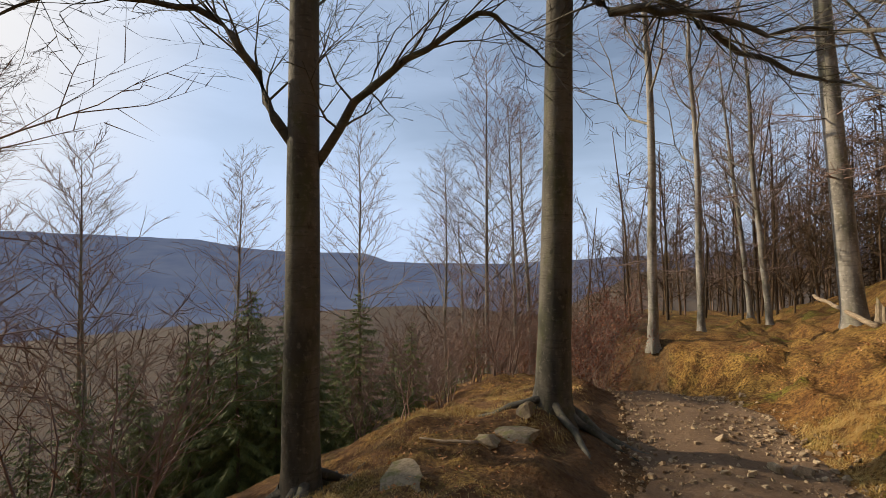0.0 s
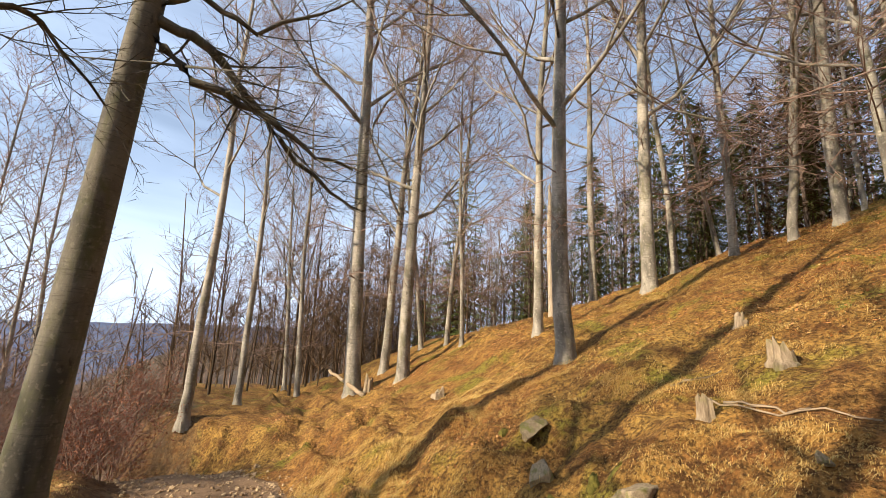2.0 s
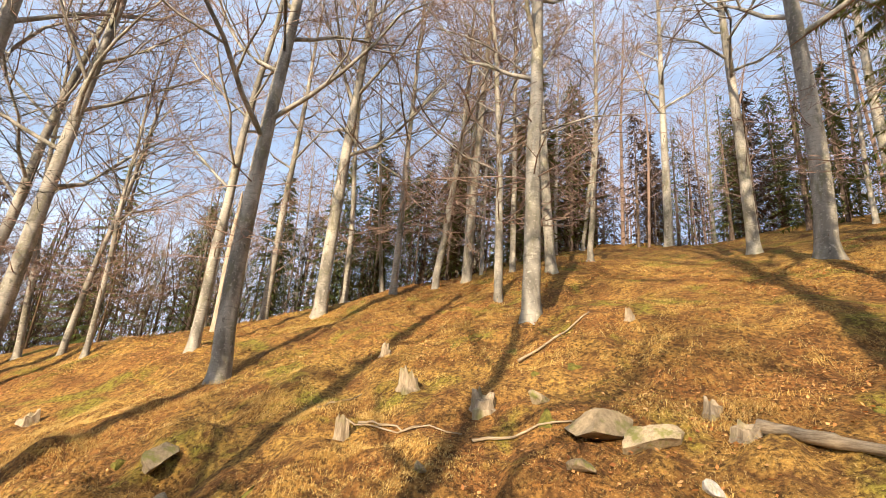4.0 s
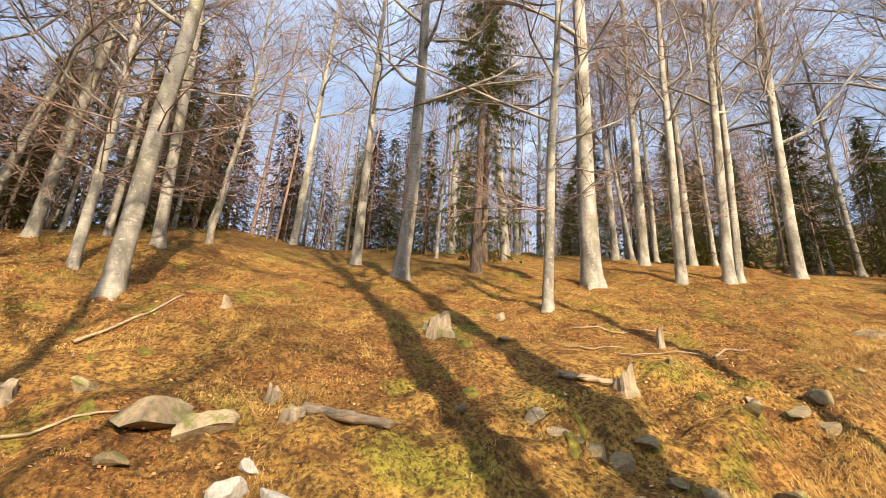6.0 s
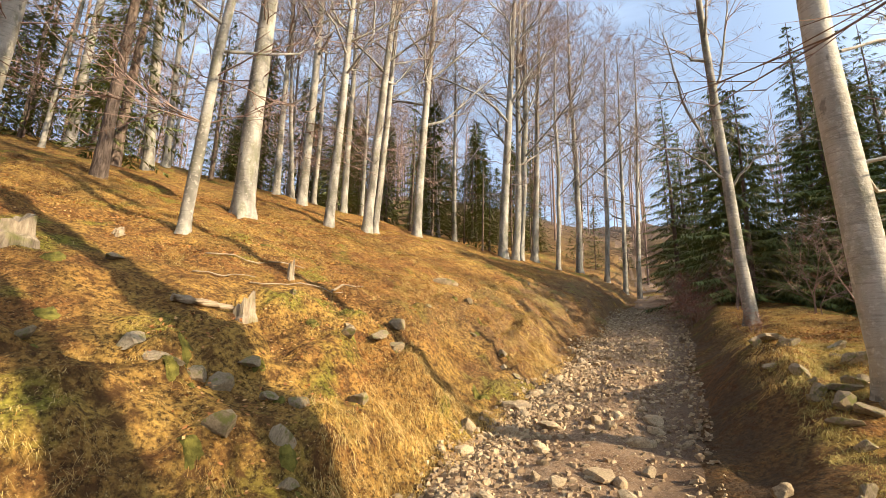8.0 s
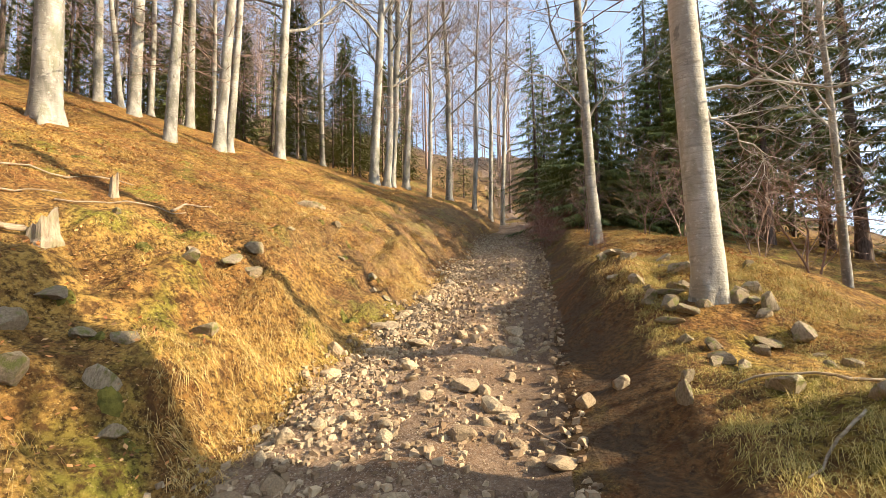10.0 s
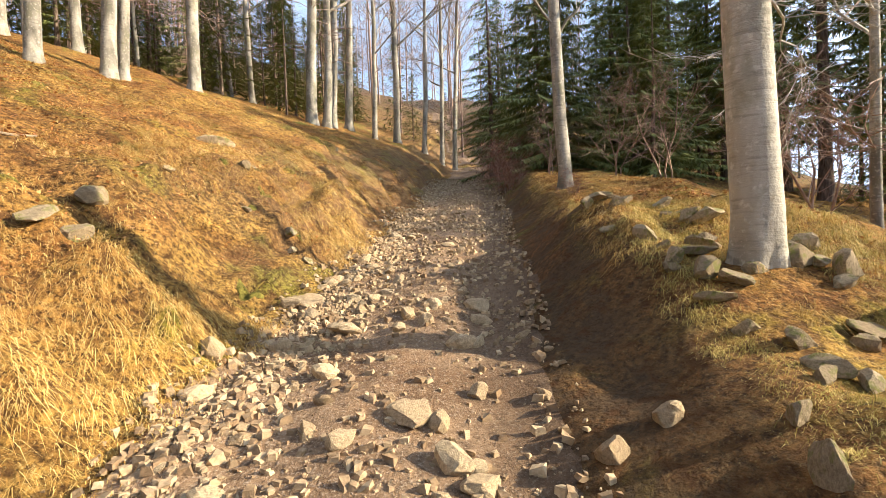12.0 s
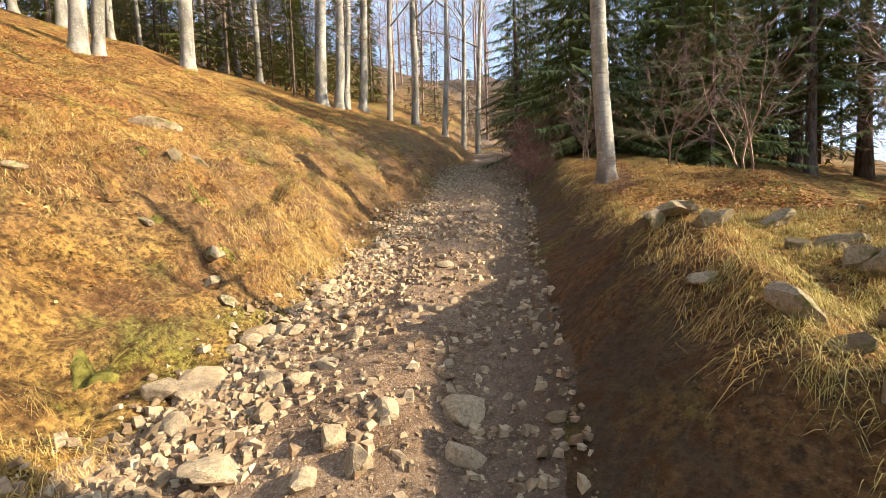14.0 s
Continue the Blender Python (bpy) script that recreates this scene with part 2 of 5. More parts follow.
def make_rock(name, a, b, mossy, island=False):
    k = Mat(name, 0.9, 0.12)
    v = k.where()
    col = k.mix(k.chance(island), a, b)
    col = k.mix(k.ramp(k.noise(v, 9, 5, 0.7), (0.35, 0.6), (0.6, 0.0)), col, tuple(0.45 * c for c in a))
    col = k.mix(k.ramp(k.noise(v, 3, 4), (0.52, 0.0), (0.66, mossy)), col, (0.17, 0.17, 0.05))
    k.height(k.noise(v, 25, 5), 0.02, 0.7)
    return k.colour(col)


rock_mat = make_rock("lichened rock", (0.26, 0.195, 0.12), (0.44, 0.35, 0.23), 0.9)
pale_rock_mat = make_rock("pale rock", (0.5, 0.47, 0.42), (0.66, 0.62, 0.55), 0.3)
stone_mat = make_rock("track stone", (0.33, 0.23, 0.135), (0.6, 0.465, 0.295), 0.1)
gravel_mat = make_rock("gravel", (0.24, 0.155, 0.09), (0.59, 0.45, 0.28), 0.08, True)
k = Mat("weathered dead wood", 0.85, 0.2)
n1 = k.noise(k.where("Object", (2, 2, 14)), 4, 5, 0.7)
k.height(n1, 0.015)
deadwood = k.colour(k.ramp(n1, (0.3, (0.16, 0.11, 0.07)), (0.7, (0.47, 0.37, 0.245))))
k = Mat("grey rotten wood", 0.9, 0.15)
n1 = k.noise(k.where("Object", (9, 9, 2)), 2, 5, 0.7)
k.height(n1, 0.02)
stumpwood = k.colour(k.mix(k.ramp(k.noise(k.where(), 4, 3), (0.5, 0.0), (0.66, 0.7)), k.ramp(n1, (0.3, (0.12, 0.085, 0.055)), (0.7, (0.42, 0.335, 0.23))), (0.16, 0.16, 0.04)))
k = Mat("pale split wood", 0.8, 0.2)
splitwood = k.colour(k.ramp(k.noise(k.where("Object", (8, 8, 1)), 3, 4), (0.3, (0.25, 0.2, 0.145)), (0.7, (0.44, 0.37, 0.28))))

# ---- lie of the land: s runs along the track uphill, e across it towards the hill ----
UX, UY, EX, EY = -0.36, -0.933, 0.933, -0.36


def lattice(ix, iy, seed):
    h = (ix.astype(np.int64) * 374761393 + iy.astype(np.int64) * 668265263 + seed * 974711) & 0x7FFFFFFF
    h = ((h ^ (h >> 13)) * 1274126177) & 0x7FFFFFFF
    return ((h ^ (h >> 16)) & 0xFFFF) / 65535.0 * 2 - 1


def vnoise(x, y, seed=0):
    """Smooth noise from -1 to 1 with a cell of one metre."""
    ix, iy = np.floor(x), np.floor(y)
    fx, fy = x - ix, y - iy
    fx, fy = fx * fx * (3 - 2 * fx), fy * fy * (3 - 2 * fy)
    a, b = lattice(ix, iy, seed), lattice(ix + 1, iy, seed)
    c, d = lattice(ix, iy + 1, seed), lattice(ix + 1, iy + 1, seed)
    return (a + (b - a) * fx) + ((c + (d - c) * fx) - (a + (b - a) * fx)) * fy


def step(a, b, x):
    t = np.clip((x - a) / (b - a), 0, 1)
    return t * t * (3 - 2 * t)


def ramp(x, *pairs):
    """Piecewise linear in x through (x, y) pairs."""
    return np.interp(x, [p[0] for p in pairs], [p[1] for p in pairs])


def road_mid(s):
    return ramp(s, (-40, -2.6), (-15.5, -2.6), (-14, -1.8), (-12.5, -0.8), (-11, 0.1), (-9, 0.55), (-7, 0.6)) + 0.006 * np.clip(s - 26, 0, 80) ** 1.9


def hill_foot(s):
    return 1.75 + 0.012 * np.maximum(-s - 8, 0) ** 1.8 * (s > -60) + 0.006 * np.clip(s - 26, 0, 80) ** 1.9


def road_z(s):
    return ramp(s, (-4000, -60), (-120, -16), (-40, -4.2), (-16, -2.7), (-10, -2.55), (0, -1.75), (1.2, -1.62), (2.2, -1.5), (4.3, -1.12),
                (7.6, -0.5), (20, 1.8), (34, 4.5), (60, 7.5), (4000, 30))


def hill_rise(de):
    return ramp(de, (0, 0), (0.35, 0.13), (1.0, 0.68), (1.8, 1.2), (2.6, 1.62), (6, 3.35), (12, 5.9), (30, 12.6), (60, 18), (120, 22), (4000, 40))


def ground_z(x, y, fine=True):
    x, y = np.asarray(x, float), np.asarray(y, float)
    s, e = x * UX + y * UY, x * EX + y * EY
    mid = road_mid(s)
    z = road_z(s)
    de, dw = e - hill_foot(s), mid - 1.15 - e
    inner = e - mid - 1.15
    back = np.maximum(-s, 0)
    spur = 0.008 * np.minimum(back, 26) ** 2 + 0.3 * np.maximum(back - 26, 0) * np.exp(-back / 300)
    low = ramp(s, (-12, 0.7), (-4, 0.9), (4, 1.0), (8, 1.0), (11, 1.1), (16, 1.08), (30, 0.95))
    high = ramp(s, (-2, 1.0), (4, 0.93), (18, 0.92), (26, 0.83))
    up = hill_rise(np.maximum(de, 0)) * (low + (high - low) * step(2, 6, de)) - spur * step(1.5, 16, de)
    # beyond the bend a low spur stands between the track and the hill, and the track drops away
    sunk = ramp(s, (-40, 5.0), (-20, 2.4), (-14, 1.1), (-11, 0.15), (-10, 0.0))
    up = np.maximum(up, 0.62 * step(0, 1.0, inner) * step(-10.2, -11.8, s))
    z = z - sunk * (1 - step(0, 1.0, inner))
    # the outer edge: a low verge down the track, a stony mound up it, then the drop into the valley
    mound = ramp(s, (-30, 0.12), (-8, 0.16), (-6.0, 0.34), (-4, 0.18), (1, 0.1), (3, 0.36), (5, 0.46), (6, 0.66), (7, 0.8), (8, 0.72), (9, 0.54), (12, 0.56), (16, 0.5), (40, 0.3))
    hump = mound * step(-0.35, 0.85, dw) * (1 - 0.5 * step(2.0, 4.5, dw))
    wide = ramp(s, (-10, 2.0), (2, 2.3), (8, 2.7), (14, 3.6), (30, 8.0))
    fall = ramp(np.maximum(dw - wide, 0), (0, 0), (3, 1.4), (40, 22), (160, 75), (900, 110), (4500, 120))
    fall = fall * ramp(s, (2, 1.0), (7, 0.62), (14, 0.42), (40, 0.35))
    fade = 1 - step(60, 600, dw)
    z = np.where(inner > 0, z + up, np.where(dw > -0.4, z * fade + (1 - fade) * 0 + hump - fall, z))
    # the wooded shoulder of the hill beyond the head of the track
    z = z + ramp(s, (36, 0), (44, 1.6), (90, 18), (4000, 60)) * step(-60, -10, e)
    # crown of the track between its wheel ruts
    c = e - mid
    z = z + np.where(np.abs(c) < 1.15, 0.03 * np.cos(c / 1.15 * 2 * math.pi * 0.9), 0) * step(1.15, 0.8, np.abs(c))
    if fine:
        off = step(1.0, 1.5, np.abs(c))
        far = 1 + step(20, 120, np.abs(s) + np.abs(e)) * 3
        z = z + off * (0.16 * vnoise(x * 0.45, y * 0.45, 3) * far + 0.09 * vnoise(x * 1.3, y * 1.3, 5) + 0.05 * vnoise(x * 3.3, y * 3.3, 7) + 0.03 * vnoise(x * 6.1, y * 6.1, 9))
        # slumped turf steps on the cut bank
        bank = step(0.1, 0.5, de) * (1 - step(2.0, 3.2, de)) * step(0.0, 0.5, inner)
        z = z + bank * (0.26 * np.abs(vnoise(s * 1.1, de * 2.2, 11)) - 0.09 + 0.09 * vnoise(x * 2.1, y * 2.1, 13))
        z = z + bank * 0.15 * np.abs(vnoise(s * 2.4, de * 4.6, 15))
        # a stony lip of turf above the track
        near = step(1.3, 2.2, s) * (1 - step(4.2, 5.2, s))
        for lip in (1.75 - 0.5 * (s - 3.2), 0.82 - 0.25 * (s - 3.0)):
            lip = lip + 0.12 * vnoise(s * 2.1, 0 * s, 14)
            z = z + 0.17 * near * (step(lip - 0.05, lip + 0.08, de) - step(lip - 0.7, lip + 0.7, de))
        z = z + (1 - off) * (0.02 * vnoise(x * 2.2, y * 2.2, 17) + 0.012 * vnoise(x * 7, y * 7, 19))
    return z


# ---- building helpers ----


class Soup:
    """Collects vertices and faces of one mesh."""

    def __init__(self):
        self.v, self.f, self.thick = [], [], []

    def tube(self, pts, radii, sides=3, bumps=None, capped=False):
        start, n, first = len(self.v), len(pts), len(self.f)
        for i, p in enumerate(pts):
            d = pts[min(i + 1, n - 1)] - pts[max(i - 1, 0)]
            a = d.orthogonal() if abs(d.z) < 0.9 * d.length else d.cross(Vector((0, 1, 0)))
            a.normalize()
            b = d.cross(a).normalized()
            for j in range(sides):
                w = 2 * math.pi * j / sides
                r = radii[i] * (bumps(i, w) if bumps else 1.0)
                self.v.append(p + a * (math.cos(w) * r) + b * (math.sin(w) * r))
        for i in range(n - 1):
            for j in range(sides):
                o, q = start + i * sides, start + (i + 1) * sides
                self.f.append((o + j, o + (j + 1) % sides, q + (j + 1) % sides, q + j))
        if radii[0] > 0.02:
            self.thick.append((first, len(self.f)))
        if capped:
            self.f.append(tuple(start + (n - 1) * sides + j for j in range(sides)))
            self.f.append(tuple(start + j for j in reversed(range(sides))))

    def tri(self, a, b, c):
        o = len(self.v)
        self.v += [a, b, c]
        self.f.append((o, o + 1, o + 2))

    def mesh(self, name, material, smooth=True, limbs=None):
        me = bpy.data.meshes.new(name)
        me.from_pydata(self.v, [], self.f)
        me.materials.append(material)
        if limbs:
            me.materials.append(limbs)
            which = np.zeros(len(self.f), np.int32)
            for a, b in self.thick:
                which[a:b] = 1
            me.polygons.foreach_set("material_index", which)
        me.polygons.foreach_set("use_smooth", [smooth] * len(me.polygons))
        me.update()
        return me


def array_mesh(name, verts, tris, material, smooth=False):
    """A mesh of triangles from numpy arrays."""
    me = bpy.data.meshes.new(name)
    me.vertices.add(len(verts))
    me.vertices.foreach_set("co", np.asarray(verts, np.float32).ravel())
    me.loops.add(len(tris) * 3)
    me.loops.foreach_set("vertex_index", np.asarray(tris, np.int32).ravel())
    me.polygons.add(len(tris))
    me.polygons.foreach_set("loop_start", np.arange(0, len(tris) * 3, 3, dtype=np.int32))
    me.polygons.foreach_set("use_smooth", np.full(len(tris), smooth))
    me.materials.append(material)
    me.update(calc_edges=True)
    return me


def part(name, me, parent, label="", m=None):
    ob = new(name, me)
    ob.parent = parent
    if m is not None:
        ob.matrix_basis = m
    return tagged(ob, label)


def on_ground(x, y):
    return float(ground_z(x, y))


def to_xy(s, e):
    return s * UX + e * EX, s * UY + e * EY


# ---- the ground, one sheet to the horizon ----


def spread(near_a, near_b, cell, far_a, far_b, growth=1.13):
    mid = list(np.arange(near_a, near_b + cell * 0.5, cell))
    up, d = [mid[-1]], cell
    while up[-1] < far_b:
        d *= growth
        up.append(up[-1] + d)
    down, d = [mid[0]], cell
    while down[-1] > far_a:
        d *= growth
        down.append(down[-1] - d)
    return np.array(down[:0:-1] + mid + up[1:])


def sheet(name, ss, ee, material, lift=None):
    S, E = np.meshgrid(ss, ee, indexing="ij")
    X, Y = S * UX + E * EX, S * UY + E * EY
    Z = ground_z(X, Y)
    if lift is not None:
        Z = Z + lift(S, E)
    n, m = S.shape
    i = (np.arange(n - 1)[:, None] * m + np.arange(m - 1)[None, :]).ravel()
    tris = np.concatenate([np.stack([i, i + m, i + 1], 1), np.stack([i + 1, i + m, i + m + 1], 1)])
    return array_mesh(name, np.stack([X.ravel(), Y.ravel(), Z.ravel()], 1), tris, material, True)


ground = new("ground", sheet("ground", spread(-9, 16, 0.11, -4200, 4200), spread(-3.6, 8.5, 0.1, -4400, 4200), turf_mat))
tagged(ground, "golden dry grass hillside with moss and leaf litter", "ground", kind="structure")


def road_lift(S, E):
    c = E - road_mid(S)
    edge = np.where(c < 0, 0.94, 1.12) + 0.16 * vnoise(S * 0.9, np.sign(c) * 5.0, 23) + 0.07 * vnoise(S * 3.1, np.sign(c) * 9.0, 29)
    return 0.012 - 0.09 * step(-0.05, 0.22, np.abs(c) - edge)


def road_sheet():
    ss = spread(-9, 16, 0.08, -40, 62, 1.05)
    cc = np.linspace(-1.6, 1.6, 44)
    S, C = np.meshgrid(ss, cc, indexing="ij")
    E = C + road_mid(S)
    X, Y = S * UX + E * EX, S * UY + E * EY
    Z = ground_z(X, Y) + road_lift(S, E)
    n, m = S.shape
    i = (np.arange(n - 1)[:, None] * m + np.arange(m - 1)[None, :]).ravel()
    tris = np.concatenate([np.stack([i, i + m, i + 1], 1), np.stack([i + 1, i + m, i + m + 1], 1)])
    return array_mesh("road", np.stack([X.ravel(), Y.ravel(), Z.ravel()], 1), tris, road_mat, True)


road = tagged(new("road", road_sheet()), "stony brown forest track with loose pale rubble", "track", kind="structure")

# ---- trees ----
UP = Vector((0, 0, 1))


def turned(d, angle, around):
    return (Matrix.Rotation(angle, 3, around) @ d).normalized()


def strip(out, rng, start, d, length, r):
    """A fine twig: one or two thin blades."""
    wide = d.cross(Vector((rng.gauss(0, 1), rng.gauss(0, 1), rng.gauss(0, 1)))).normalized() * r
    o = len(out.v)
    out.v += [start + wide, start - wide, start + (d + Vector((rng.gauss(0, 0.2), rng.gauss(0, 0.2), 0.1 + rng.gauss(0, 0.15)))) * length]
    out.f.append((o, o + 1, o + 2))


def branch(out, rng, start, d, length, r, level, lift=0.25, sides=None, kids=None, fine=0.0042):
    """A crooked branch with its side branches; level 0 is a bare twig."""
    if level == 0:
        strip(out, rng, start, d.normalized(), length, max(r, fine))
        return
    steps = {1: 2, 2: 4, 3: 6, 4: 7}[level]
    pts, radii, p, way = [start], [r], start.copy(), d.normalized()
    for i in range(steps):
        way = (way + Vector((rng.gauss(0, 0.17), rng.gauss(0, 0.17), rng.gauss(0, 0.13) + lift * 0.35))).normalized()
        p = p + way * (length / steps)
        pts.append(p)
        radii.append(max(r * (1 - 0.82 * (i + 1) / steps), fine * 0.6))
    if level == 1 and r < 0.02:
        wide = (pts[1] - pts[0]).cross(Vector((rng.gauss(0, 1), rng.gauss(0, 1), rng.gauss(0, 1)))).normalized() * max(r, fine * 1.3)
        o = len(out.v)
        out.v += [pts[0] + wide, pts[0] - wide, pts[1] - wide * 0.7, pts[1] + wide * 0.7, pts[2]]
        out.f += [(o, o + 1, o + 2, o + 3), (o + 3, o + 2, o + 4)]
    else:
        out.tube(pts, radii, sides or (5 if r > 0.03 else 3))
    count = kids or {1: 6, 2: 7, 3: 9, 4: 10}[level]
    side = rng.choice((-1, 1))
    for j in range(count):
        t = (0.2 + 0.8 * (j + rng.random() * 0.7) / count) * steps
        i = min(int(t), steps - 1)
        q = pts[i].lerp(pts[i + 1], min(t - i, 1))
        axis = (pts[i + 1] - pts[i]).normalized()
        flat = axis.cross(UP)
        flat = flat.normalized() if flat.length > 0.1 else Vector((1, 0, 0))
        side = -side
        w = turned(axis, side * rng.uniform(0.45, 1.0), turned(axis.cross(flat).normalized(), rng.uniform(-0.9, 0.9), axis))
        k = (1 - 0.5 * t / steps) * rng.uniform(0.42, 0.7)
        branch(out, rng, q, w, length * k, max(radii[i] * 0.55, fine), level - 1, lift * 0.6, None, None, fine)


def stem_points(rng, height, wander, n):
    pts, p, drift = [], Vector((0, 0, -0.25)), Vector((0, 0, 0))
    for i in range(n + 1):
        pts.append(p.copy())
        drift = drift * 0.8 + Vector((rng.gauss(0, wander), rng.gauss(0, wander), 0))
        p = p + Vector((drift.x, drift.y, (height + 0.25) / n))
    return pts


def stem_radii(r0, height, pts, foot):
    out = []
    for p in pts:
        t = max(p.z, 0) / height
        out.append(r0 * ((1 - t) ** 0.8 * 0.92 + 0.03 + foot * math.exp(-max(p.z, -0.1) / (1.1 * r0))))
    return out


def flare(rng, ridges=5):
    ph = [rng.uniform(0, 6.28) for _ in range(3)]

    def bumps(i, w):
        k = max(0.0, 1 - i / 4.0)
        return 1 + 0.22 * k * math.sin(ridges * w + ph[0]) + 0.12 * k * math.sin(2 * w + ph[1]) + 0.025 * math.sin(3 * w + i * 0.7 + ph[2])
    return bumps


def grow_beech(seed, r0, height, crown, limbs, level, sides=12, reach=0.27, wander=0.025, fine=0.0042, low=6, foot=0.26):
    """Meshes of a bare beech: its stem and its crown of branches."""
    rng = random.Random(seed)
    stem, top = Soup(), Soup()
    n = 16
    lower = [Vector((0, 0, z)) for z in (-0.25, 0.0, 0.08, 0.2, 0.4)]
    pts = stem_points(rng, height, wander, n)
    pts = lower + [p for p in pts if p.z > 0.7]
    radii = stem_radii(r0, height, pts, foot)
    stem.tube(pts, radii, sides, flare(rng))
    first = next(i for i, p in enumerate(pts) if p.z > height * crown)
    turn = rng.uniform(0, 6.28)
    for j in range(limbs):
        t = ((j + rng.random() * 0.8) / limbs) ** 0.85
        i = first + t * (len(pts) - 1.4 - first)
        a = int(i)
        q = pts[a].lerp(pts[a + 1], i - a)
        turn += 2.4 + rng.uniform(-0.5, 0.5)
        steep = 0.5 + 0.7 * t + rng.uniform(-0.15, 0.25)
        d = Vector((math.cos(turn), math.sin(turn), steep))
        branch(top, rng, q, d, height * reach * (1.15 - 0.75 * t) * rng.uniform(0.75, 1.2), max(radii[a] * 0.42, 0.012), level, 0.3, None, None, fine)
    for j in range(low):
        z = height * rng.uniform(0.12, crown)
        i = next(a for a, p in enumerate(pts) if p.z > z) - 1
        turn = rng.uniform(0, 6.28)
        branch(top, rng, pts[i].lerp(pts[i + 1], 0.5), Vector((math.cos(turn), math.sin(turn), rng.uniform(-0.1, 0.3))), rng.uniform(1.2, 3.2), 0.016, 2, 0.05, None, None, fine)
    return stem, top


def grow_spruce(seed, height, spread_r, bare, dead=0, dense=1.0):
    """Meshes of a spruce: its stem and its drooping needled boughs."""
    rng = random.Random(seed)
    stem, top = Soup(), Soup()
    r0 = height * 0.0105 + 0.02
    pts = stem_points(rng, height, 0.006, 12)
    stem.tube(pts, [r0 * (1 - 0.93 * max(p.z, 0) / height) + 0.35 * r0 * math.exp(-max(p.z, 0) / 0.2) for p in pts], 8)
    z = height * bare
    while z < height * 0.985:
        t = (z - height * bare) / (height * (1 - bare))
        reach = spread_r * (1 - t) ** 0.85 * rng.uniform(0.8, 1.1) + 0.1
        turn = rng.uniform(0, 6.28)
        for j in range(6 if t < 0.85 else 4):
            w = turn + j * 6.28 / 6 + rng.uniform(-0.3, 0.3)
            L = reach * rng.uniform(0.7, 1.1)
            out = Vector((math.cos(w), math.sin(w), 0))
            side = Vector((-out.y, out.x, 0))
            base = Vector((0, 0, z + rng.uniform(-0.12, 0.12)))
            rise = 0.25 * t - 0.15 + rng.uniform(-0.1, 0.1)
            line = [base + out * (L * u) + UP * (L * (rise * u - 0.32 * u * u + 0.2 * u ** 3)) for u in (0, 0.33, 0.66, 1)]
            top.tube(line, [0.008 + 0.006 * L, 0.009, 0.006, 0.003], 3)
            m = max(4, int(L * 13 * dense))
            for a in range(m):
                u = 0.18 + 0.82 * (a + rng.random()) / m
                p = base + out * (L * u) + UP * (L * (rise * u - 0.32 * u * u + 0.2 * u ** 3))
                k = (0.10 + 0.34 * L * 0.5 * (1.15 - u)) * rng.uniform(0.7, 1.3)
                for sg in (-1, 1):
                    way = (side * sg * 0.85 + out * 0.6 + UP * rng.uniform(-0.55, -0.05)).normalized()
                    wide = way.cross(UP).normalized() * (0.022 / dense ** 0.5)
                    for b in (0.5, 0.8, 1.0):
                        tip = p + way * (k * b) + Vector((rng.gauss(0, 0.09), rng.gauss(0, 0.09), -0.12 * b + rng.gauss(0, 0.04))) * (0.5 + k)
                        top.tri(p + wide * b, p - wide * b + way * (0.1 * b * k), tip)
        z += (0.20 + 0.010 * height) / dense * rng.uniform(0.8, 1.2)
    for j in range(dead):
        w, zz = rng.uniform(0, 6.28), rng.uniform(0.06, max(bare, 0.2)) * height
        branch(top, rng, Vector((0, 0, zz)), Vector((math.cos(w), math.sin(w), -0.15)), rng.uniform(0.7, 1.5), 0.01, 1, -0.15)
    return stem, top


def make_tree(name, stem, top, bark_m, crown_m, label, category, group):
    base = tagged(new(name), label, category, group)
    part("trunk", stem.mesh(name + " trunk", bark_m), base)
    part("crown", top.mesh(name + " crown", crown_m, crown_m is twig, bark_m if crown_m is twig else None), base)
    return base


def stand(x, y, scale=1.0, turn=0.0, lean=(0, 0), sink=0.05):
    """A pose on the ground, leaning by degrees towards +x and +y."""
    return pose(x, y, on_ground(x, y) - sink, -lean[1], lean[0], 0) @ pose(0, 0, 0, 0, 0, turn) @ Matrix.Diagonal((scale, scale, scale, 1))


BEECHES = {}
for kind, (r0, height, crown, limbs, level, reach) in {"big": (0.20, 19, 0.27, 24, 3, 0.25), "mid": (0.15, 16.5, 0.27, 20, 3, 0.23), "slim": (0.10, 13, 0.24, 40, 2, 0.27)}.items():
    for v in range(4):
        BEECHES[kind, v] = grow_beech(hash((len(kind), v)) % 1000 + 7 * v, r0, height, crown + 0.05 * (v % 3) - 0.05, limbs, level, 14 if kind == "big" else 10, reach, 0.009 + 0.006 * v, 0.0075 if kind == "slim" else 0.0048, 8)
MADE = {}
PLACED = []


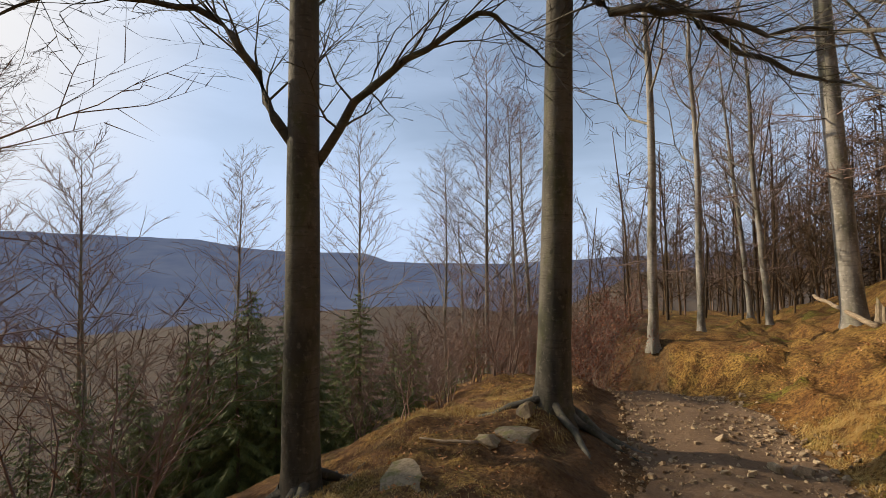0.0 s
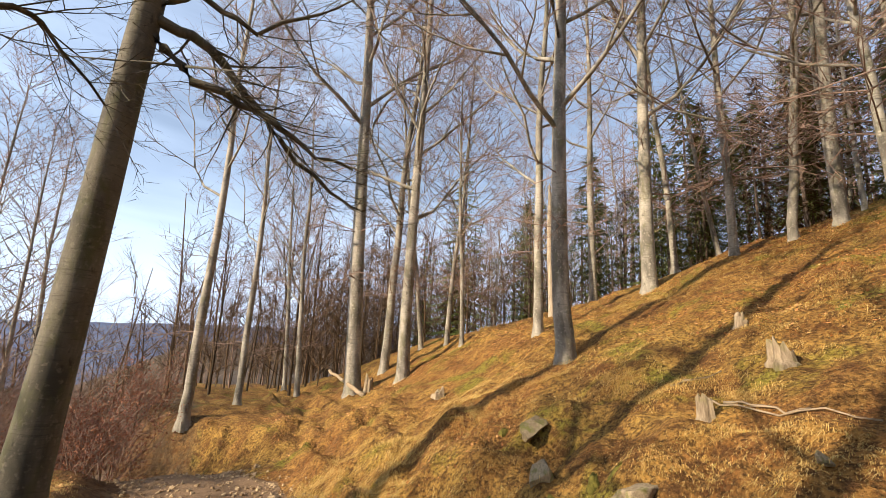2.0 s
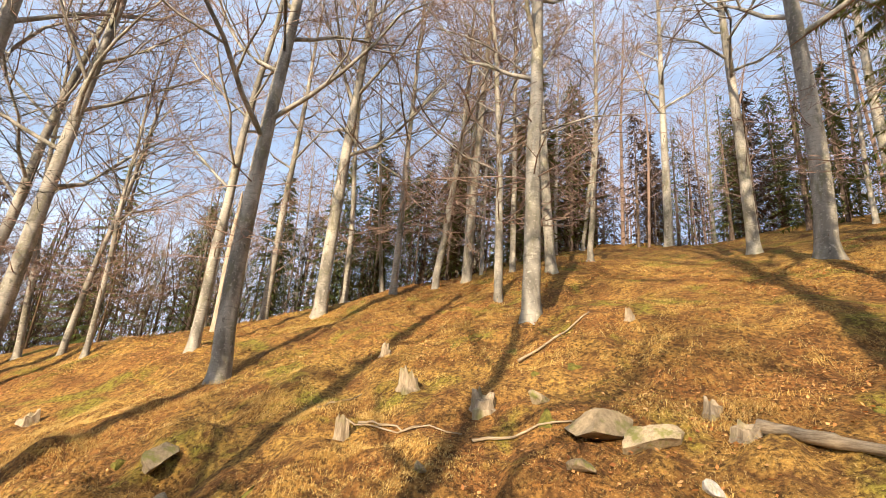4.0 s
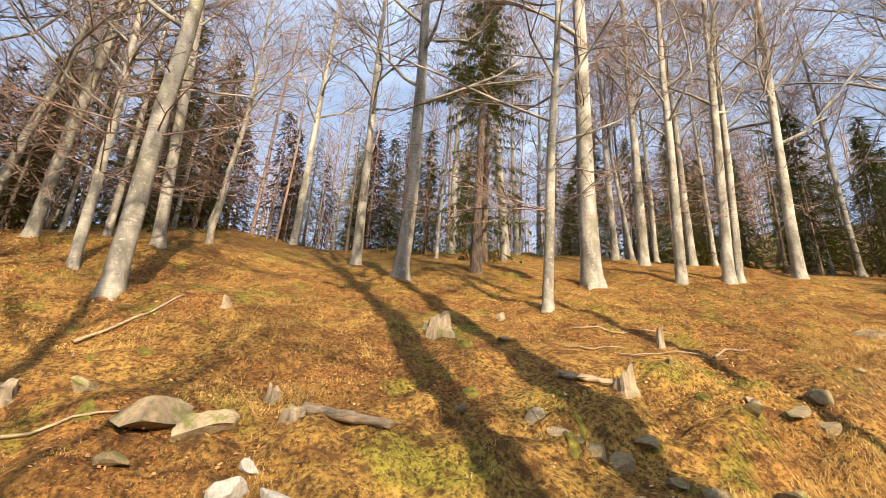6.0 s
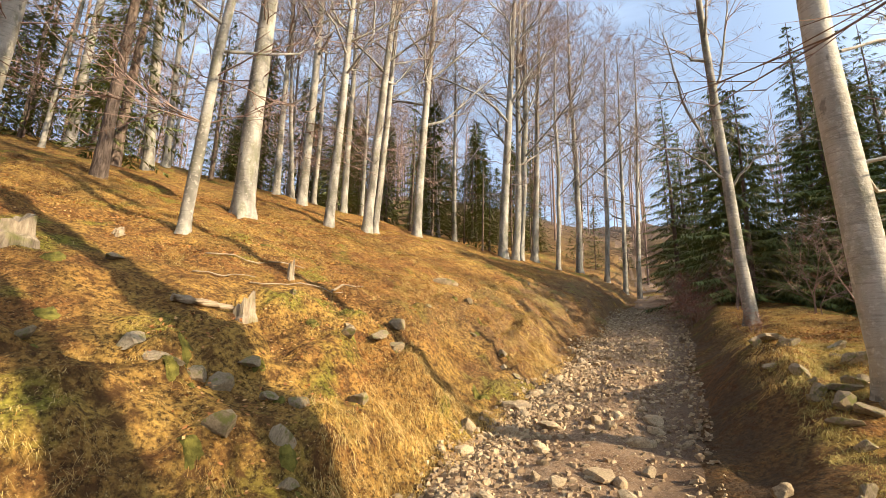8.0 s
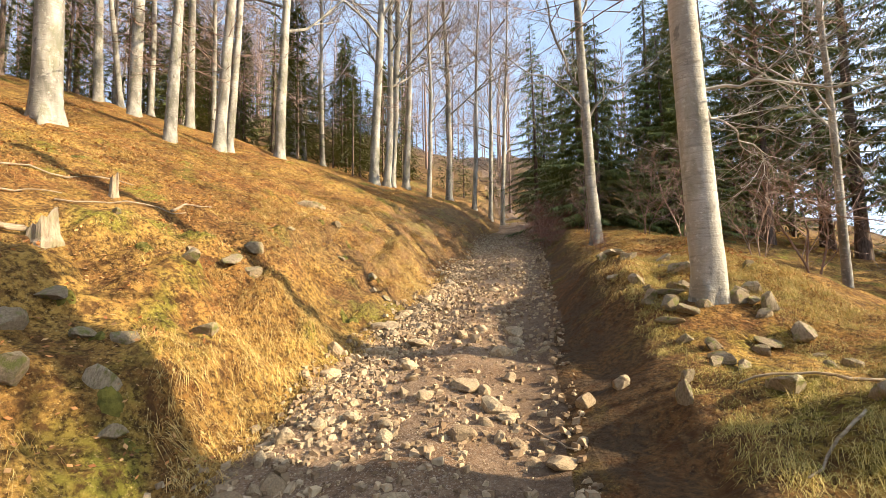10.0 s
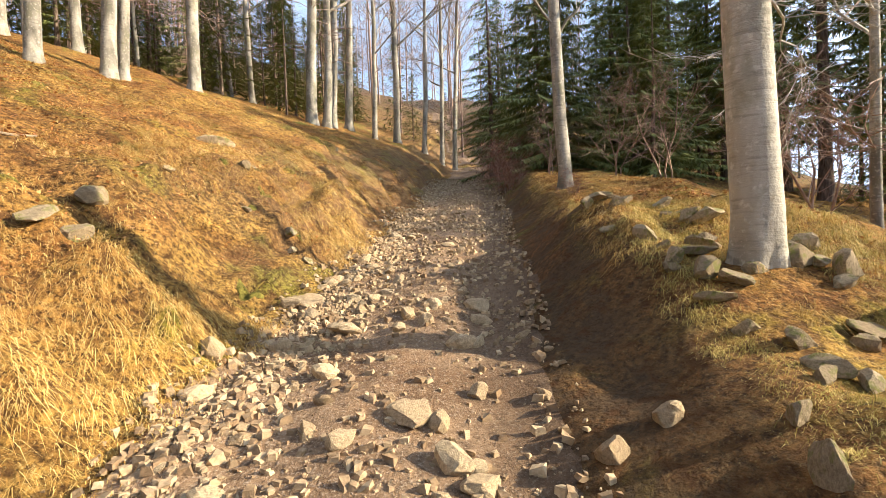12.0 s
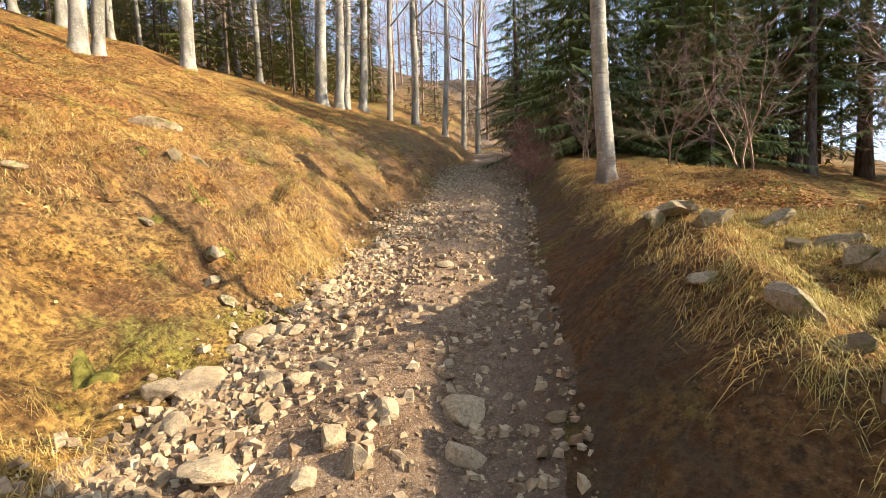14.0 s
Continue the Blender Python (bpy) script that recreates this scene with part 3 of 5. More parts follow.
def beech(x, y, diam, turn=0.0, lean=(0, 0), variant=None, label="tall bare beech with smooth grey bark on the slope", group="beeches on the slope"):
    kind = "big" if diam > 0.33 else "mid" if diam > 0.235 else "slim"
    v = (int(abs(x * 7.3 + y * 3.1)) if variant is None else variant) % 4
    nominal = {"big": 0.40, "mid": 0.30, "slim": 0.20}[kind]
    m = stand(x, y, diam / nominal, turn or (x * 53 + y * 97) % 360, lean)
    PLACED.append((x, y))
    if (kind, v, label) not in MADE:
        stem, top = BEECHES[kind, v]
        src = next((o for (k2, v2, _), o in MADE.items() if (k2, v2) == (kind, v)), None)
        if src is None:
            ob = make_tree("beech_tree", stem, top, bark, twig, label, "tree", group)
        else:
            ob = tagged(copy_thing(src, m), label, "tree", group)
        MADE[kind, v, label] = ob
        ob.matrix_basis = m
        return ob
    src = MADE[kind, v, label]
    ob = copy_thing(src, Matrix.Identity(4))
    ob.matrix_basis = m
    return ob


# ---- mapped beeches: x, y, trunk diameter, lean towards +x and +y in degrees ----
DOWN_TRACK = [(9.18, 11.27, 0.50, -1.9, 1.5), (9.65, 9.69, 0.38, -0.4, 0.4), (11.18, 12.12, 0.33, 0.2, -0.1), (7.67, 3.78, 0.35, -0.3, 0.5), (12.23, 3.72, 0.38, -0.0, 0.1), (9.67, 5.43, 0.25, -0.8, 1.4),
              (5.24, 12.88, 0.28, -2.2, 0.9), (7.70, 15.09, 0.25, -2.7, 1.4), (10.60, 16.24, 0.24, -4.1, 2.7), (12.72, 20.59, 0.24, -3.3, 2.0), (12.94, 1.94, 0.23, -0.2, 1.1), (13.56, 3.44, 0.20, -0.3, 1.3),
              (13.63, 5.78, 0.26, -0.2, 0.4), (12.81, 0.76, 0.22, 0.0, -0.0), (13.31, -0.10, 0.30, 0.0, 0.1), (12.31, 11.52, 0.20, -3.4, 3.7), (11.86, 9.99, 0.18, 0.3, -0.4), (10.83, 8.56, 0.15, -0.0, 0.0)]
SLOPE = [(7.56, -1.14, 0.32, 0.2, 1.6), (11.43, -2.19, 0.29, 0.9, 4.9), (9.01, -7.16, 0.42, -0.2, -0.3), (12.36, -7.86, 0.35, 0.6, 0.9), (4.81, -7.47, 0.22, -1.3, -0.9), (5.89, -11.12, 0.56, 0.6, 0.3),
         (13.38, -16.64, 0.47, 1.6, 1.3), (17.83, -23.17, 0.43, -0.2, -0.2), (10.11, -0.81, 0.21, 0.3, 3.8), (24.03, -10.83, 0.50, -0.2, -0.4), (13.54, -3.76, 0.19, 0.5, 1.8),
         (13.88, -1.48, 0.20, 0.1, 1.2), (20.02, -19.36, 0.51, 0.8, 0.8), (17.17, -24.75, 0.37, 0.3, 0.2), (14.71, 2.58, 0.15, -1.6, 8.6)]
UP_TRACK = [(10.67, -22.31, 0.40, 1.3, 0.6), (9.93, -22.60, 0.27, 2.5, 1.2), (8.57, -20.76, 0.50, -0.1, -0.0), (9.10, -23.55, 0.29, 2.1, 0.9), (5.07, -15.12, 0.36, -1.2, -0.4), (6.94, -22.14, 0.38, 0.1, 0.0),
            (7.24, -26.38, 0.29, 0.6, 0.2), (4.31, -17.22, 0.41, -2.9, -0.8), (4.20, -17.96, 0.32, -2.5, -0.7), (3.07, -21.60, 0.47, -1.4, -0.2), (3.70, -29.82, 0.44, 0.6, 0.1), (2.97, -29.81, 0.29, 1.0, 0.1),
            (1.80, -28.79, 0.32, 1.1, 0.1), (-1.14, -26.02, 0.56, -2.2, 0.1), (-1.94, -27.68, 0.48, -1.8, 0.1), (-2.24, -28.17, 0.52, -3.8, 0.3), (-3.19, -29.01, 0.46, -2.1, 0.2), (-4.34, -27.06, 0.30, -2.8, 0.4),
            (-6.02, -29.68, 0.44, -1.2, 0.2), (-7.62, -29.41, 0.33, -1.1, 0.3), (-8.56, -29.09, 0.32, -1.6, 0.4), (-9.48, -29.45, 0.33, -1.6, 0.5)]
for row in DOWN_TRACK + SLOPE + UP_TRACK:
    ob = beech(row[0], row[1], row[2], lean=row[3:])
    if row[:2] == (9.01, -7.16):
        # an old scar, shaped like an arrowhead, in the bark that faces the track
        face = Vector((-0.8, 0.6, 0))
        side = Vector((0.6, 0.8, 0))
        scar = Soup()
        for r, u in ((0.0, 0.16), (-0.05, 0.0), (-0.05, -0.06), (0.0, -0.02), (0.05, -0.06), (0.05, 0.0)):
            scar.v.append(side * r + UP * u)
            scar.v.append(side * r + UP * u - face * 0.03)
        scar.f = [(0, 2, 4, 6), (0, 6, 8, 10)] + [(2 * i, 2 * i + 1, (2 * i + 3) % 12, (2 * i + 2) % 12) for i in range(6)]
        m = ob.matrix_basis.inverted() @ pose(row[0], row[1], 0) @ pose(face.x * 0.196, face.y * 0.196, on_ground(row[0], row[1]) + 0.42)
        part("scar", scar.mesh("scar", brown_needles, False), ob, "dark arrowhead scar in the bark", m)

# beeches on the valley side, below the track
beech(-6.9, -5.9, 0.13, label="thin pale young beech behind the stone heap", group="beeches below the track")
for x, y, d in ((1.3, 19.0, 0.2), (-0.3, 21.0, 0.17), (2.7, 21.0, 0.2), (-6.5, 13.5, 0.15), (-9.5, 12.0, 0.17), (-11.8, 12.0, 0.16), (-8.3, 10.6, 0.13), (4.2, 26.0, 0.28), (-3.8, 18.5, 0.18), (1.0, 32.0, 0.26)):
    beech(x, y, d, label="slender bare beech standing below the track", group="beeches below the track")
# beeches behind the camera: the first known by the shadows they throw across the slope, the last four added unseen to
# dapple it
for x, y, d in ((-4.63, 3.29, 0.32), (-4.25, -0.72, 0.58), (-4.37, -1.92, 0.58), (-9.5, 1.5, 0.3), (-11.2, 9.2, 0.3), (-13.2, 9.6, 0.34), (-15.5, 9.2, 0.34), (-14.0, 7.2, 0.3)):
    beech(x, y, d, label="bare beech below the bend, its trunk out of view", group="beeches below the track")

# the stand further up the hill
rng = random.Random(5)
count = 0
while count < 56:
    s, e = rng.uniform(-42, 52), rng.uniform(15, 46)
    x, y = to_xy(s, e)
    if any((x - a) ** 2 + (y - b) ** 2 < 5.5 for a, b in PLACED):
        continue
    beech(x, y, rng.choice((0.16, 0.18, 0.2, 0.21, 0.22, 0.23, 0.26)), lean=(rng.gauss(0, 1.5), rng.gauss(0, 1.5)), label="bare beech in the stand on the hill", group="beeches in the upper stand")
    count += 1

# ---- spruces ----
SPRUCES = [make_tree("spruce_tree", *grow_spruce(31 + v, *spec), spruce_bark, spruce_green, "dark green spruce beside the forest track", "tree", "spruces")
           for v, spec in enumerate(((13, 2.3, 0.05, 6, 0.85), (15, 2.5, 0.13, 26, 0.85), (7, 2.5, 0.02, 0, 1.05), (12, 2.0, 0.2, 26), (13, 2.2, 0.06, 4, 0.5), (15, 2.0, 0.42, 24, 0.9)))]
USED = set()


def spruce(x, y, variant, scale, label="dark green spruce beside the forest track"):
    src = SPRUCES[variant]
    ob = src if variant not in USED else copy_thing(src, Matrix.Identity(4))
    USED.add(variant)
    ob.matrix_basis = stand(x, y, scale, (x * 71 + y * 37) % 360)
    return tagged(ob, label)


for x, y, v, k in ((-8.6, -15.6, 2, 1.1), (-9.6, -18.5, 2, 1.3), (-8.9, -22.0, 1, 0.72), (-15.4, -15.7, 1, 1.1), (-13.9, -14.0, 3, 0.95), (-12.6, -16.4, 1, 0.8), (-18.2, -12.2, 3, 1.3), (-16.2, -12.9, 1, 1.1),
                   (-17.4, -8.8, 3, 1.1), (-20.6, -8.7, 1, 1.2), (-19.9, -3.8, 3, 1.2), (-18.5, -16.0, 1, 1.25), (-22.0, -11.5, 3, 1.4), (-12.8, -18.5, 1, 0.8), (-16.5, -19.5, 0, 0.95), (-22.0, -5.0, 1, 1.2), (-11.0, -26.0, 0, 0.75), (-14.0, -30.0, 0, 0.85), (-10.3, -13.4, 2, 0.8), (-11.3, -15.4, 2, 1.15)):
    spruce(x, y, v, k)
for x, y, k in ((-2.05, 10.0, -0.4), (-2.7, 11.4, -1.0), (-4.6, 9.0, -0.9), (-4.0, 9.2, -0.25), (-5.6, 10.2, -1.0), (-6.2, 9.0, -1.6), (-5.0, 11.6, -0.5), (-1.2, 13.0, -1.4), (-0.2, 11.2, -2.0), (-3.2, 8.4, -1.5), (-5.2, 7.9, -2.0), (-7.2, 8.0, -2.4), (0.6, 15.5, -1.6), (-1.4, 10.8, -1.6), (-3.1, 8.9, -0.4), (-3.7, 8.1, -0.8), (-2.6, 8.7, -1.0), (-4.6, 8.3, -1.1), (-6.0, 7.6, -1.6)):
    spruce(x, y, 2, (k - on_ground(x, y)) / 7.0, "young dark spruce on the steep slope below the track")
spruce(19.5, 15.6, 0, 0.9, "tall spruce standing behind the beeches")
spruce(9.53, -10.52, 5, 1.0, "tall spruce with a bare lower stem among the beeches")
for s, e, k in ((-17, 22, 1.05), (9, 17.5, 1.25), (7, 24, 0.8), (2, 27, 0.6), (5, 30, 0.8), (12, 26, 0.85), (16, 22, 0.8), (20, 17, 0.6), (24, 14, 0.7), (21, 24, 0.9), (28, 19, 0.9), (15, 30, 0.9),
                (27, 10, 0.5), (32, 13, 0.8), (-6, 30, 0.8), (-12, 27, 0.9), (-20, 16, 0.7), (-26, 20, 0.8), (-25, 12, 0.6), (-30, 15, 0.8)):
    x, y = to_xy(s, e)
    spruce(x, y, 4, k, "spruce among the beeches on the hill")

# ---- far woods ----


def far_woods(name, spots, label, seed, tall, material):
    rng = random.Random(seed)
    stems = Soup()
    for x, y in spots:
        z, h = on_ground(x, y) - 0.3, rng.uniform(*tall)
        r = h * rng.uniform(0.005, 0.009)
        b = Vector((x, y, z))
        stems.tube([b, b + Vector((rng.gauss(0, 0.2), rng.gauss(0, 0.2), h * 0.5)), b + Vector((rng.gauss(0, 0.5), rng.gauss(0, 0.5), h))], [r, r * 0.7, 0.015], 4)
        for j in range(24):
            t = rng.uniform(0.12, 0.95)
            w = rng.uniform(0, 6.28)
            branch(stems, rng, b + Vector((0, 0, h * t)), Vector((math.cos(w), math.sin(w), 0.5 + t * 0.6)), h * 0.27 * (1.2 - 0.7 * t), 0.019, 1, 0.3, 3, 9, 0.012)
    return tagged(new(name, stems.mesh(name, material)), label, "woods", kind="stuff")


def bushy_conifer(seed, height, spread_r, sprays):
    """A conifer seen from afar: a thin stem and many drooping sprays, ragged at the edge."""
    rng = random.Random(seed)
    out = Soup()
    out.tube([Vector((0, 0, -0.2)), Vector((0.05, 0, height * 0.5)), Vector((0, 0.03, height))], [height * 0.011, height * 0.007, 0.01], 5)
    turn = [rng.uniform(0.7, 1.15) for _ in range(9)]
    for _ in range(sprays):
        t = rng.random() ** 1.25
        w = rng.uniform(0, 6.28)
        tier = 0.72 + 0.28 * math.sin(t * height * 5.5)
        full = spread_r * (1 - t) ** 0.8 * turn[int(w / 6.2832 * 9) % 9] * tier + 0.08
        r = full * rng.uniform(0.2, 1.0)
        o = Vector((math.cos(w), math.sin(w), 0))
        side = Vector((-o.y, o.x, 0))
        p = o * r + UP * (height * (0.05 + 0.94 * t) - 0.22 * r)
        for _ in range(2):
            way = (o * rng.uniform(0.4, 1.0) + side * rng.uniform(-0.8, 0.8) + UP * rng.uniform(-0.55, 0.1)).normalized()
            wide = way.cross(UP).normalized() * rng.uniform(0.03, 0.06)
            out.tri(p + wide, p - wide, p + way * rng.uniform(0.3, 0.65))
    return out


def thicket(name, spots, label, seed, material, sprays=560):
    rng = random.Random(seed)
    shapes = [bushy_conifer(90 + i, 9, 2.1, sprays) for i in range(3)]
    out = Soup()
    for x, y in spots:
        k, w, z, o = rng.uniform(0.55, 1.25), rng.uniform(0, 6.28), on_ground(x, y), len(out.v)
        sh = rng.choice(shapes)
        c, q = math.cos(w) * k, math.sin(w) * k
        out.thick.append((len(out.f), len(out.f) + 10))
        out.v += [(x + c * v.x - q * v.y, y + q * v.x + c * v.y, z + v.z * k) for v in sh.v]
        out.f += [tuple(i + o for i in f) for f in sh.f]
    return tagged(new(name, out.mesh(name, material, False, spruce_bark)), label, "woods", kind="stuff")


rng = random.Random(11)
far_woods("far_woods", [to_xy(rng.uniform(-70, 85), rng.uniform(26, 75)) for _ in range(300)] + [to_xy(rng.uniform(-60, -26), rng.uniform(6, 26)) for _ in range(30)] + [to_xy(rng.uniform(40, 80), rng.uniform(-22, 24)) for _ in range(60)], "bare brown beech wood over the hill", 3, (11, 18), twig)
far_woods("brown_wood", [to_xy(rng.uniform(-46, -19), rng.uniform(4, 19)) for _ in range(150)] + [to_xy(rng.uniform(-46, -19), rng.uniform(-9, 4)) for _ in range(60)], "dense brown leafless wood below the hill", 13, (5, 10), brown_needles)
far_woods("valley_woods", [to_xy(rng.uniform(-70, 4), rng.uniform(-34, -13)) for _ in range(130)] + [to_xy(rng.uniform(-75, -30), rng.uniform(-13, 3)) for _ in range(70)], "bare brown wood falling to the valley", 4, (4, 9), twig)
far_woods("valley_woods", [to_xy(rng.uniform(-130, 20), rng.uniform(-110, -34)) for _ in range(170)], "bare brown wood falling to the valley", 6, (8, 14), twig)
thicket("spruce_thicket", [to_xy(rng.uniform(4, 48), rng.uniform(24, 38)) for _ in range(36)] + [to_xy(rng.uniform(17, 46), rng.uniform(9, 26)) for _ in range(40)]
        + [to_xy(rng.uniform(-42, -15), rng.uniform(18, 34)) for _ in range(20)] + [to_xy(rng.uniform(-24, -3), rng.uniform(18, 32)) for _ in range(36)] + [to_xy(rng.uniform(18, 45), rng.uniform(-28, -9)) for _ in range(34)] + [to_xy(rng.uniform(19, 30), rng.uniform(-9, -6)) for _ in range(10)]
        + [to_xy(rng.uniform(37, 58), rng.uniform(-12, 12)) for _ in range(12)], "dense dark spruce thicket at the back of the wood", 8, spruce_green)
thicket("larch_thicket", [to_xy(rng.uniform(-46, -24), rng.uniform(9, 19)) for _ in range(14)] + [to_xy(rng.uniform(-8, 10), rng.uniform(28, 42)) for _ in range(26)] + [to_xy(rng.uniform(-32, -2), rng.uniform(19, 33)) for _ in range(34)], "brown leafless larch thicket behind the beeches", 9, brown_needles, 420)

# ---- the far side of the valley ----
k = Mat("distant hills in glowing haze blue", 1.0, 0.0)
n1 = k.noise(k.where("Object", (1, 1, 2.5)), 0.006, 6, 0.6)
# the haze over the valley is put into this blue, which glows by itself
haze_c = k.ramp(n1, (0.35, (0.10, 0.135, 0.24)), (0.65, (0.15, 0.185, 0.28)))
k.put(haze_c, k.b.inputs["Emission Color"])
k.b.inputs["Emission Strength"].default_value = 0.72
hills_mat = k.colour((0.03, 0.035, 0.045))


def far_hills():
    yaws, tops = np.radians(np.arange(-45, 161, 1.5)), []
    for w in np.degrees(yaws):
        tops.append(ramp(w, (-45, 1.6), (-20, 0.9), (-6, 0.25), (3, 0.5), (7.5, 0.7), (10, 1.75), (18, 1.9), (23, 2.3), (29, 3.3), (43, 3.7), (60, 3.4), (90, 2.5), (120, 3.2), (161, 2.0)))
    tops = np.array(tops) + 0.06 * vnoise(np.degrees(yaws) * 0.6, 0 * yaws, 41)
    radial = ((420, -190), (1000, -104), (1500, -70), (1900, 0.0), (2500, 1.0), (3300, 0.55))
    verts = []
    for dist, z in radial:
        for w, top in zip(yaws, tops):
            ridge = 2500 * math.tan(math.radians(top))
            h = z if z < -1 else ridge * z if z > 0 else -20 + 0.32 * ridge + 22 * float(vnoise(np.array(w * 9), np.array(0.3), 43))
            verts.append((-math.sin(w) * dist, math.cos(w) * dist, h))
    m = len(yaws)
    i = (np.arange(len(radial) - 1)[:, None] * m + np.arange(m - 1)[None, :]).ravel()
    tris = np.concatenate([np.stack([i, i + m, i + 1], 1), np.stack([i + 1, i + m, i + m + 1], 1)])
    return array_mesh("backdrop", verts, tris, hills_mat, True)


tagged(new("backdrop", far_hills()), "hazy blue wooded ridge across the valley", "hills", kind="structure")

# ---- the large beeches beside the track, each with its own limbs ----


def hero(x, y, diam, height, crown, limbs, lines, lean, label, seed, bark_m, reach=0.24, foot=0.3):
    rng = random.Random(seed)
    stem, top = grow_beech(seed, diam / 2, height, crown, limbs, 3, 22, reach, 0.012, low=0, foot=foot)
    base = tagged(new("beech_tree"), label, "tree", "large beeches beside the track")
    part("trunk", stem.mesh("large beech trunk", bark_m), base)
    part("crown", top.mesh("large beech crown", twig, True, bark_m), base)
    for r, pts in lines:
        limb = Soup()
        pts = [Vector(p) for p in pts]
        radii = [r * (1 - 0.8 * i / (len(pts) - 1)) for i in range(len(pts))]
        fine_p, fine_r = [], []
        for i in range(len(pts) - 1):
            for u in (0, 0.33, 0.66):
                fine_p.append(pts[i].lerp(pts[i + 1], u) + Vector((rng.gauss(0, 0.03), rng.gauss(0, 0.03), rng.gauss(0, 0.025))) * (1 if fine_p else 0))
                fine_r.append(radii[i] + (radii[i + 1] - radii[i]) * u)
        fine_p.append(pts[-1])
        fine_r.append(radii[-1])
        limb.tube(fine_p, fine_r, 8)
        for i in range(2, len(fine_p)):
            for _ in range(2):
                d = (fine_p[i] - fine_p[i - 1]).normalized()
                w = (d * 0.7 + Vector((rng.gauss(0, 0.5), rng.gauss(0, 0.6), rng.gauss(0.12, 0.5)))).normalized()
                branch(limb, rng, fine_p[i], w, rng.uniform(0.6, 1.5), max(fine_r[i] * 0.35, 0.005), 2, 0.1, None, 5, 0.0032)
        part("limb", limb.mesh("limb", bark_m), base)
    base.matrix_basis = stand(x, y, 1.0, 0, lean)
    return base


def sideways(yaw, *pts):
    """Points (right, up, ahead) as seen by someone who faces yaw, as offsets from a tree's foot."""
    c, s = math.cos(radians(yaw)), math.sin(radians(yaw))
    return [(r * c - a * s, r * s + a * c, u) for r, u, a in pts]


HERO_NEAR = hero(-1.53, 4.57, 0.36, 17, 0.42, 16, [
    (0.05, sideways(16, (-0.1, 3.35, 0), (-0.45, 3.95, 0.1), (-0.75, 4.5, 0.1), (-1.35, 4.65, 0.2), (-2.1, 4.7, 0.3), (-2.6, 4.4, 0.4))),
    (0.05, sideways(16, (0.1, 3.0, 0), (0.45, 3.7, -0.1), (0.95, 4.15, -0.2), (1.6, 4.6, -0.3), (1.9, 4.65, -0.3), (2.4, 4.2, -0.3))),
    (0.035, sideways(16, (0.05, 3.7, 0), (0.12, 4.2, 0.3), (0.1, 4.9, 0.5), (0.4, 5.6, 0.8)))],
    (0.2, 0), "large dark beech trunk in shade with spreading limbs", 101, bark_shaded)
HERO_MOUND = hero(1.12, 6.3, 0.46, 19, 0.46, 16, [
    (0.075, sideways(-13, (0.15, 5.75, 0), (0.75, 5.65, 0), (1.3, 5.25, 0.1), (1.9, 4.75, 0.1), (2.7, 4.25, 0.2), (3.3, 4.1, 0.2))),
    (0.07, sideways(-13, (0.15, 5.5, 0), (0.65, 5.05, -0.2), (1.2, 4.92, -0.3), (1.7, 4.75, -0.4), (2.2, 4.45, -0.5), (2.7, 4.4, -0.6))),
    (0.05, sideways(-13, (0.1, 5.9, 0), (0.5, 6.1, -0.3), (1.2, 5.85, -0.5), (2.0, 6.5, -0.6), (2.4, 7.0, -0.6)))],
    (1.7, -0.8), "large beech on a mossy mound, lit along one edge", 102, bark_shaded)
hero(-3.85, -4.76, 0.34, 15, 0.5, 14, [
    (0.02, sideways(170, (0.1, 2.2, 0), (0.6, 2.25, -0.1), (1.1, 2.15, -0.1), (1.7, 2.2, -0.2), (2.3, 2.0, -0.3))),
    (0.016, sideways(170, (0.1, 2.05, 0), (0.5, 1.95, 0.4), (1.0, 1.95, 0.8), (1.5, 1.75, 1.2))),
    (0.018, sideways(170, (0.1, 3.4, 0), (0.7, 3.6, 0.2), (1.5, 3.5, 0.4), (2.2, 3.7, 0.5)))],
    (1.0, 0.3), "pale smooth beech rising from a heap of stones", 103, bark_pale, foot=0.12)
hero(-5.66, -10.31, 0.27, 13, 0.34, 15, [
    (0.05, sideways(170, (0.0, 3.3, 0), (-0.35, 4.0, 0), (-0.65, 4.9, 0), (-0.8, 6.0, 0), (-0.9, 7.2, 0.2))),
    (0.03, sideways(170, (0.05, 3.0, 0), (0.5, 3.5, -0.2), (1.1, 3.8, -0.4), (1.8, 4.3, -0.5))),
    (0.025, sideways(170, (-0.05, 3.1, 0), (-0.7, 3.7, -0.3), (-1.6, 4.0, -0.5), (-2.6, 4.6, -0.8)))],
    (1.5, 0), "slender crooked beech on the grassy verge", 104, bark)

# roots that grip the mound under the two dark beeches
for tree, (tx, ty), reach in ((HERO_NEAR, (-1.53, 4.57), 0.9), (HERO_MOUND, (1.12, 6.3), 1.7)):
    rng = random.Random(int(tx * 100))
    inv = tree.matrix_basis.inverted()
    for j in range(7):
        w = 6.2832 * j / 7 + rng.uniform(-0.3, 0.3)
        r0, pts, ang = rng.uniform(0.05, 0.085), [], w
        px, py = tx + math.cos(w) * 0.16, ty + math.sin(w) * 0.16
        for i in range(8):
            pts.append(inv @ Vector((px, py, on_ground(px, py) + 0.16 * math.exp(-i * 0.9) + 0.012 - 0.008 * i)))
            ang += rng.gauss(0, 0.28)
            px, py = px + math.cos(ang) * reach / 8, py + math.sin(ang) * reach / 8
        root = Soup()
        root.tube(pts, [r0 * (1 - 0.11 * i) for i in range(8)], 7)
        part("root", root.mesh("root", bark_shaded), tree, "bare mossy root")

